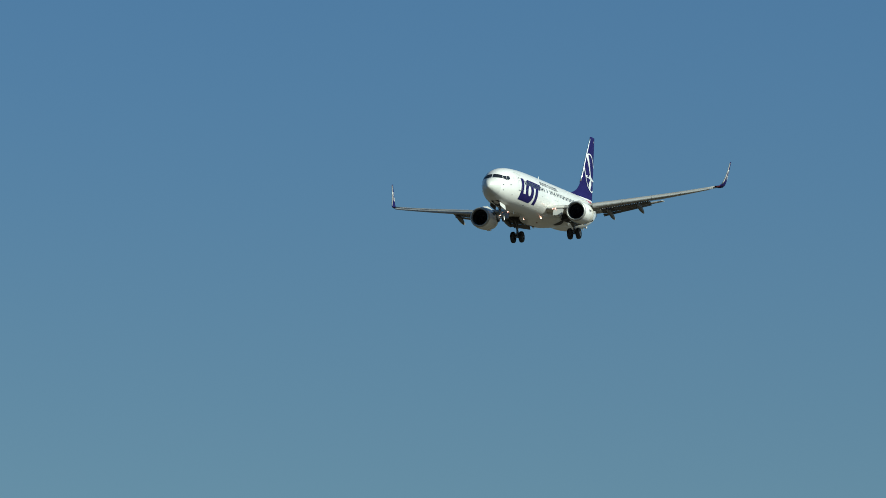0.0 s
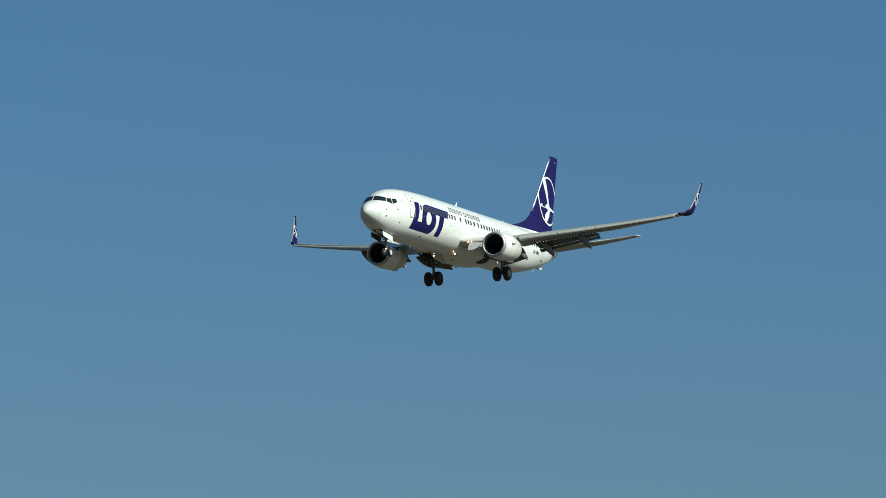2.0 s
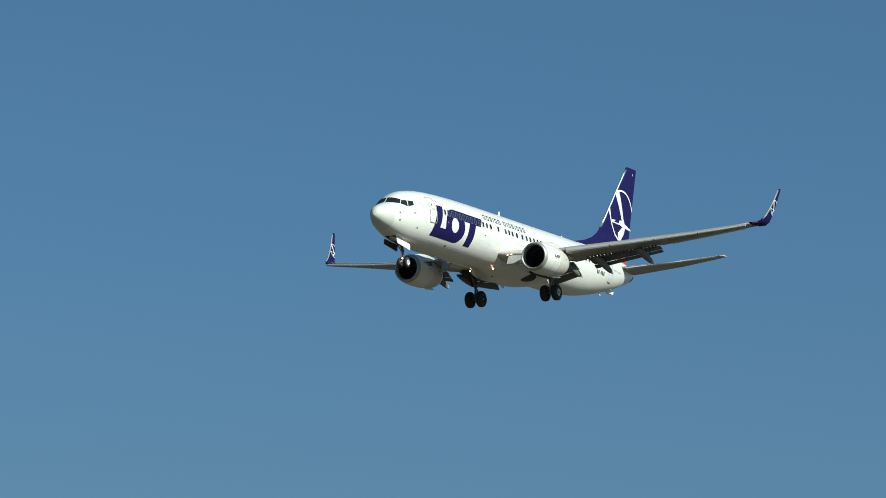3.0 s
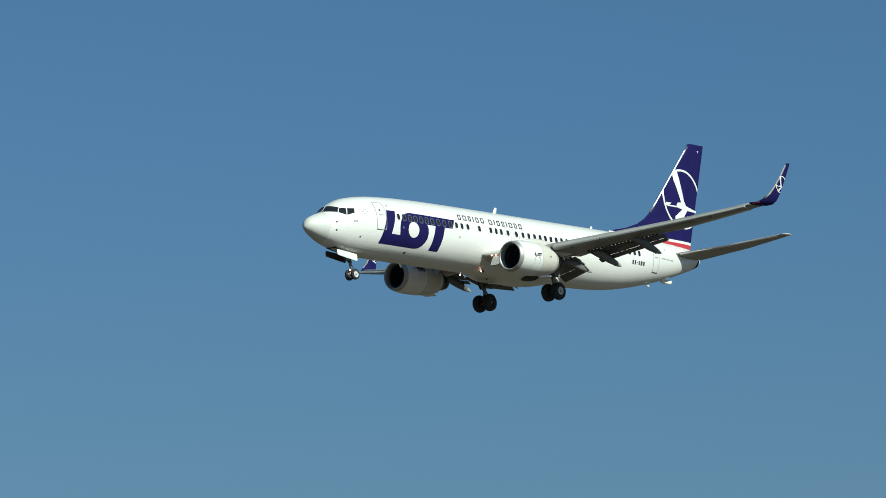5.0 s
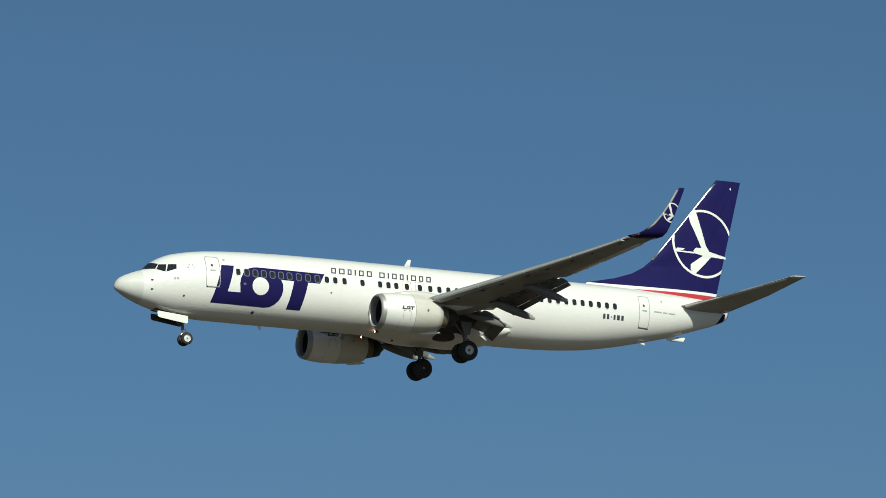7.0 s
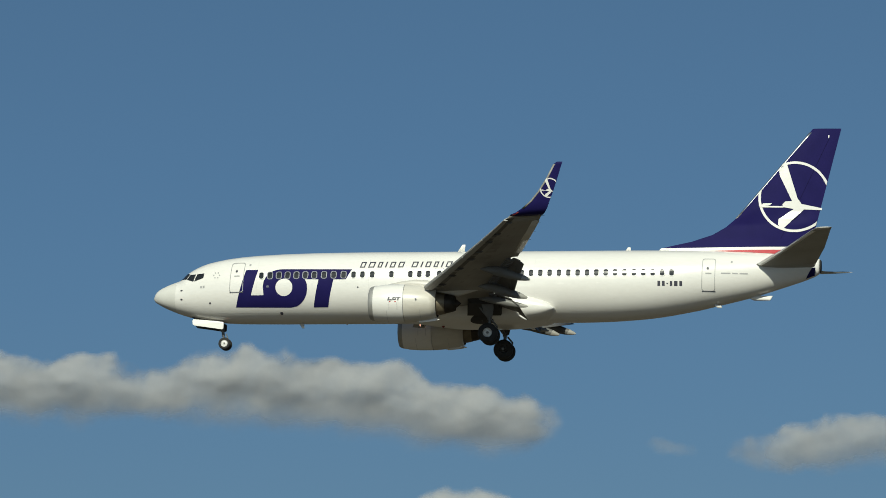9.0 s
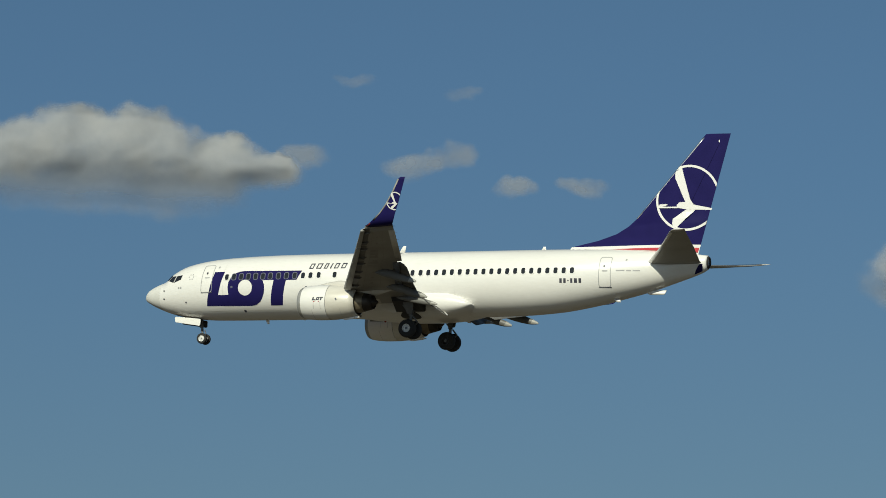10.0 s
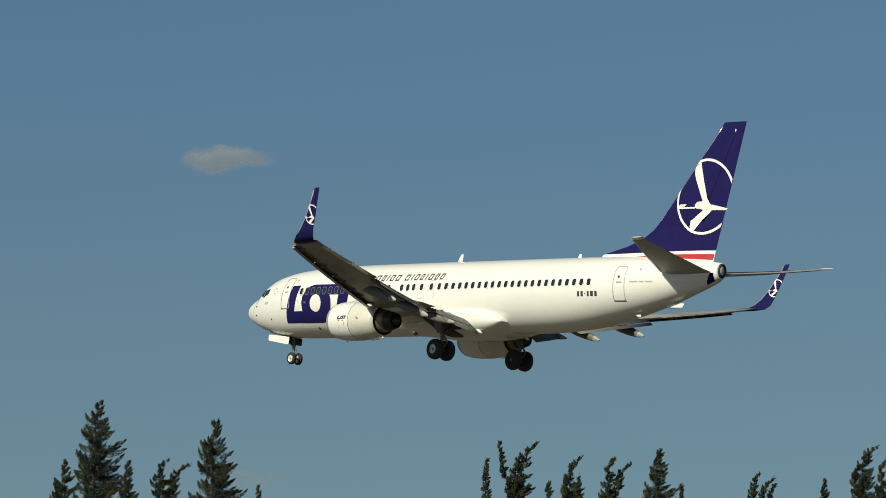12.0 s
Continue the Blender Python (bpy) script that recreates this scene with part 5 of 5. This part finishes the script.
            spray(stem(hh), (Vector((rand(-0.4, 0.4), rand(-0.4, 0.4), 1.2)) + WIND * 0.6 * hook).normalized(), rand(0.06, 0.14), 0.6)
    part("limb", limbs, BARK, tree, "thin up-swept limbs")["kind"] = "stuff"
    me = bpy.data.meshes.new("crown")
    me.from_pydata(verts, [], faces)
    me.materials.append(NEEDLES)
    crown = new("crown", me)
    crown.parent = tree
    tagged(crown, "ragged crown of dark scale-leaved sprays", kind="stuff")


for i, (tx, ty, th, tw, tf) in enumerate(TREES):
    conifer(tx, ty, th, tw, tf, 100 + i)


def cloud_material():
    m = bpy.data.materials.new("cloud_vapour")
    m.use_nodes = True
    n, l = m.node_tree.nodes, m.node_tree.links
    n.remove(n["Principled BSDF"])
    out = n["Material Output"]
    att = n.new("ShaderNodeAttribute")
    att.attribute_name = "cover"
    tc = n.new("ShaderNodeTexCoord")
    noise_node = n.new("ShaderNodeTexNoise")
    noise_node.inputs["Scale"].default_value = 0.035
    noise_node.inputs["Detail"].default_value = 4
    l.new(tc.outputs["Object"], noise_node.inputs["Vector"])
    rng = n.new("ShaderNodeMapRange")
    rng.inputs["From Min"].default_value, rng.inputs["From Max"].default_value = 0.3, 0.7
    rng.inputs["To Min"].default_value, rng.inputs["To Max"].default_value = 0.80, 1.08
    l.new(noise_node.outputs["Fac"], rng.inputs["Value"])
    mul = n.new("ShaderNodeMath")
    mul.operation, mul.use_clamp = 'MULTIPLY', True
    l.new(att.outputs["Fac"], mul.inputs[0])
    l.new(rng.outputs[0], mul.inputs[1])
    dif = n.new("ShaderNodeBsdfDiffuse")
    dif.inputs["Color"].default_value = (0.45, 0.453, 0.468, 1)
    tra = n.new("ShaderNodeBsdfTranslucent")
    tra.inputs["Color"].default_value = (0.50, 0.505, 0.525, 1)
    body = n.new("ShaderNodeMixShader")
    body.inputs[0].default_value = 0.36
    l.new(dif.outputs[0], body.inputs[1])
    l.new(tra.outputs[0], body.inputs[2])
    clear = n.new("ShaderNodeBsdfTransparent")
    mix = n.new("ShaderNodeMixShader")
    l.new(mul.outputs[0], mix.inputs[0])
    l.new(clear.outputs[0], mix.inputs[1])
    l.new(body.outputs[0], mix.inputs[2])
    l.new(mix.outputs[0], out.inputs["Surface"])
    return m


VAPOUR = cloud_material()
CLOUD_RANGE = 4200.0


def cloud(label, azimuth, elevation, lumps, seed):
    """A cloud body far off: a billowed head over a smooth, in-drawn lower side, thin at its rim, closed behind."""
    a, e = radians(azimuth), radians(elevation)
    out = Vector((math.cos(a) * math.cos(e), math.sin(a) * math.cos(e), math.sin(e)))
    right = Vector((math.sin(a), -math.cos(a), 0))
    up = right.cross(out)
    pad = 16
    u0, u1 = min(u - w / 2 for u, v, w, h in lumps) - pad * 2, max(u + w / 2 for u, v, w, h in lumps) + pad * 2
    v0, v1 = min(v - h / 2 for u, v, w, h in lumps) - pad, max(v + h / 2 for u, v, w, h in lumps) + pad
    step = 1.2 if u1 - u0 < 260 else 1.8
    nu, nv = int((u1 - u0) / step) + 1, int((v1 - v0) / step) + 1
    tall = max(h for u, v, w, h in lumps)
    big = min(1.0, max(0.0, (tall - 26) / 20))
    strength = (0.55 + 0.39 * big) * (0.4 if "faint" in label else 1.0)

    def span(u):
        """The cloud's foot and head above place u, eased between its lumps."""
        tops, feet, wt = 0.0, 0.0, 1e-6
        for cu, cv, w, h in lumps:
            g = math.exp(-(2.1 * (u - cu) / w) ** 2) * h
            tops, feet, wt = tops + g * (cv + h * 0.5), feet + g * (cv - h * 0.5), wt + g
        return feet / wt, tops / wt
    front, back = {}, {}
    verts, faces, density = [], [], []
    for i in range(nu):
        u = u0 + i * step
        foot, head = span(u)
        for j in range(nv):
            v = v0 + j * step
            wob = noise.noise_vector(Vector((u * 0.05, v * 0.05, seed * 7.3)))
            wob2 = noise.noise_vector(Vector((u * 0.16, v * 0.16, seed * 3.1)))
            uu, vv = u + wob.x * 9 + wob2.x * 2.5, v + wob.y * 5 + wob2.y * 2.0
            near = 1e-3
            for cu, cv, w, h in lumps:
                near += math.exp(3.0 * max(-2.5, 1 - (2 * (uu - cu) / w) ** 2 - (2 * (vv - cv) / h) ** 2))
            field = math.log(near) / 3.0 - 0.10
            rag = noise.fractal(Vector((u * 0.030, v * 0.042, seed * 1.7)), 1.0, 2.1, 6)
            field += 0.36 * rag * (0.6 + 0.4 * min(1.0, max(0.0, (v - foot) / max(8.0, head - foot))))
            if field < -0.42:
                continue
            f = min(1.15, max(-0.15, (v - foot) / max(8.0, head - foot)))
            soft = 1.85 - (0.45 + 0.68 * big) * min(1.0, max(0.0, f)) ** 0.7
            d = min(1.0, max(0.0, (field + 0.36) / soft))
            thin = min(1.0, max(0.0, (f + 0.12) / 0.55))
            d = d * d * (3 - 2 * d) * strength * (1 - 0.48 * big * (1 - thin * thin * (3 - 2 * thin)))
            # the body hangs forward towards its shoulder, then rounds off to the head
            high = head - foot
            ff = f + 0.16 * noise.noise(Vector((u * 0.025, v * 0.03, seed + 2.2)))
            depth = high * (0.22 + 0.11 * big) * (ff - 0.95 * min(0.85, max(0.0, ff)) ** 4 - 2.3 * max(0.0, ff - 0.85))
            crown = min(1.0, max(0.0, (f - 0.16) / 0.5)) * big
            c1 = noise.voronoi(Vector((u * 0.036, v * 0.048, seed)))[0][0]
            bil = lambda sc, o: noise.noise(Vector((u * sc, v * sc * 1.2, seed * 2.3 + o)))
            depth += (4.2 * bil(0.018, 0) + 3.3 * bil(0.036, 4) + 0.7 * bil(0.09, 8) + 2.0 * (0.6 - c1)) * crown + (1.7 * noise.noise(Vector((u * 0.03, v * 0.03, seed + 9))) + 0.25 * rag) * (0.3 + 0.7 * big)
            front[i, j] = len(verts)
            verts.append(out * (CLOUD_RANGE - depth) + right * u + up * v)
            density.append(d)
            back[i, j] = len(verts)
            verts.append(out * (CLOUD_RANGE + 14 + 0.2 * high * max(0.0, 1 - (2 * f - 1) ** 2)) + right * u + up * v)
            density.append(d * 0.5)
    for (i, j) in front:
        q = [(i, j), (i + 1, j), (i + 1, j + 1), (i, j + 1)]
        if all(k in front for k in q):
            faces.append([front[k] for k in q])
            faces.append([back[k] for k in reversed(q)])
    centre = out * CLOUD_RANGE
    me = bpy.data.meshes.new("cloud")
    me.from_pydata([p - centre for p in verts], [], faces)
    layer = me.attributes.new("cover", 'FLOAT', 'POINT')
    layer.data.foreach_set("value", density)
    me.materials.append(VAPOUR)
    me.shade_smooth()
    ob = tagged(new("cloud", me), label, "cloud", "fair-weather clouds")
    ob.location = centre + Vector(EYE)


for i, (text, az, el, lumps) in enumerate(CLOUDS):
    cloud(text, az, el, lumps, i + 1)


def motions():
    walk(airliner, [(t, pose(*p)) for t, *p in PLANE_PATH])


motions()
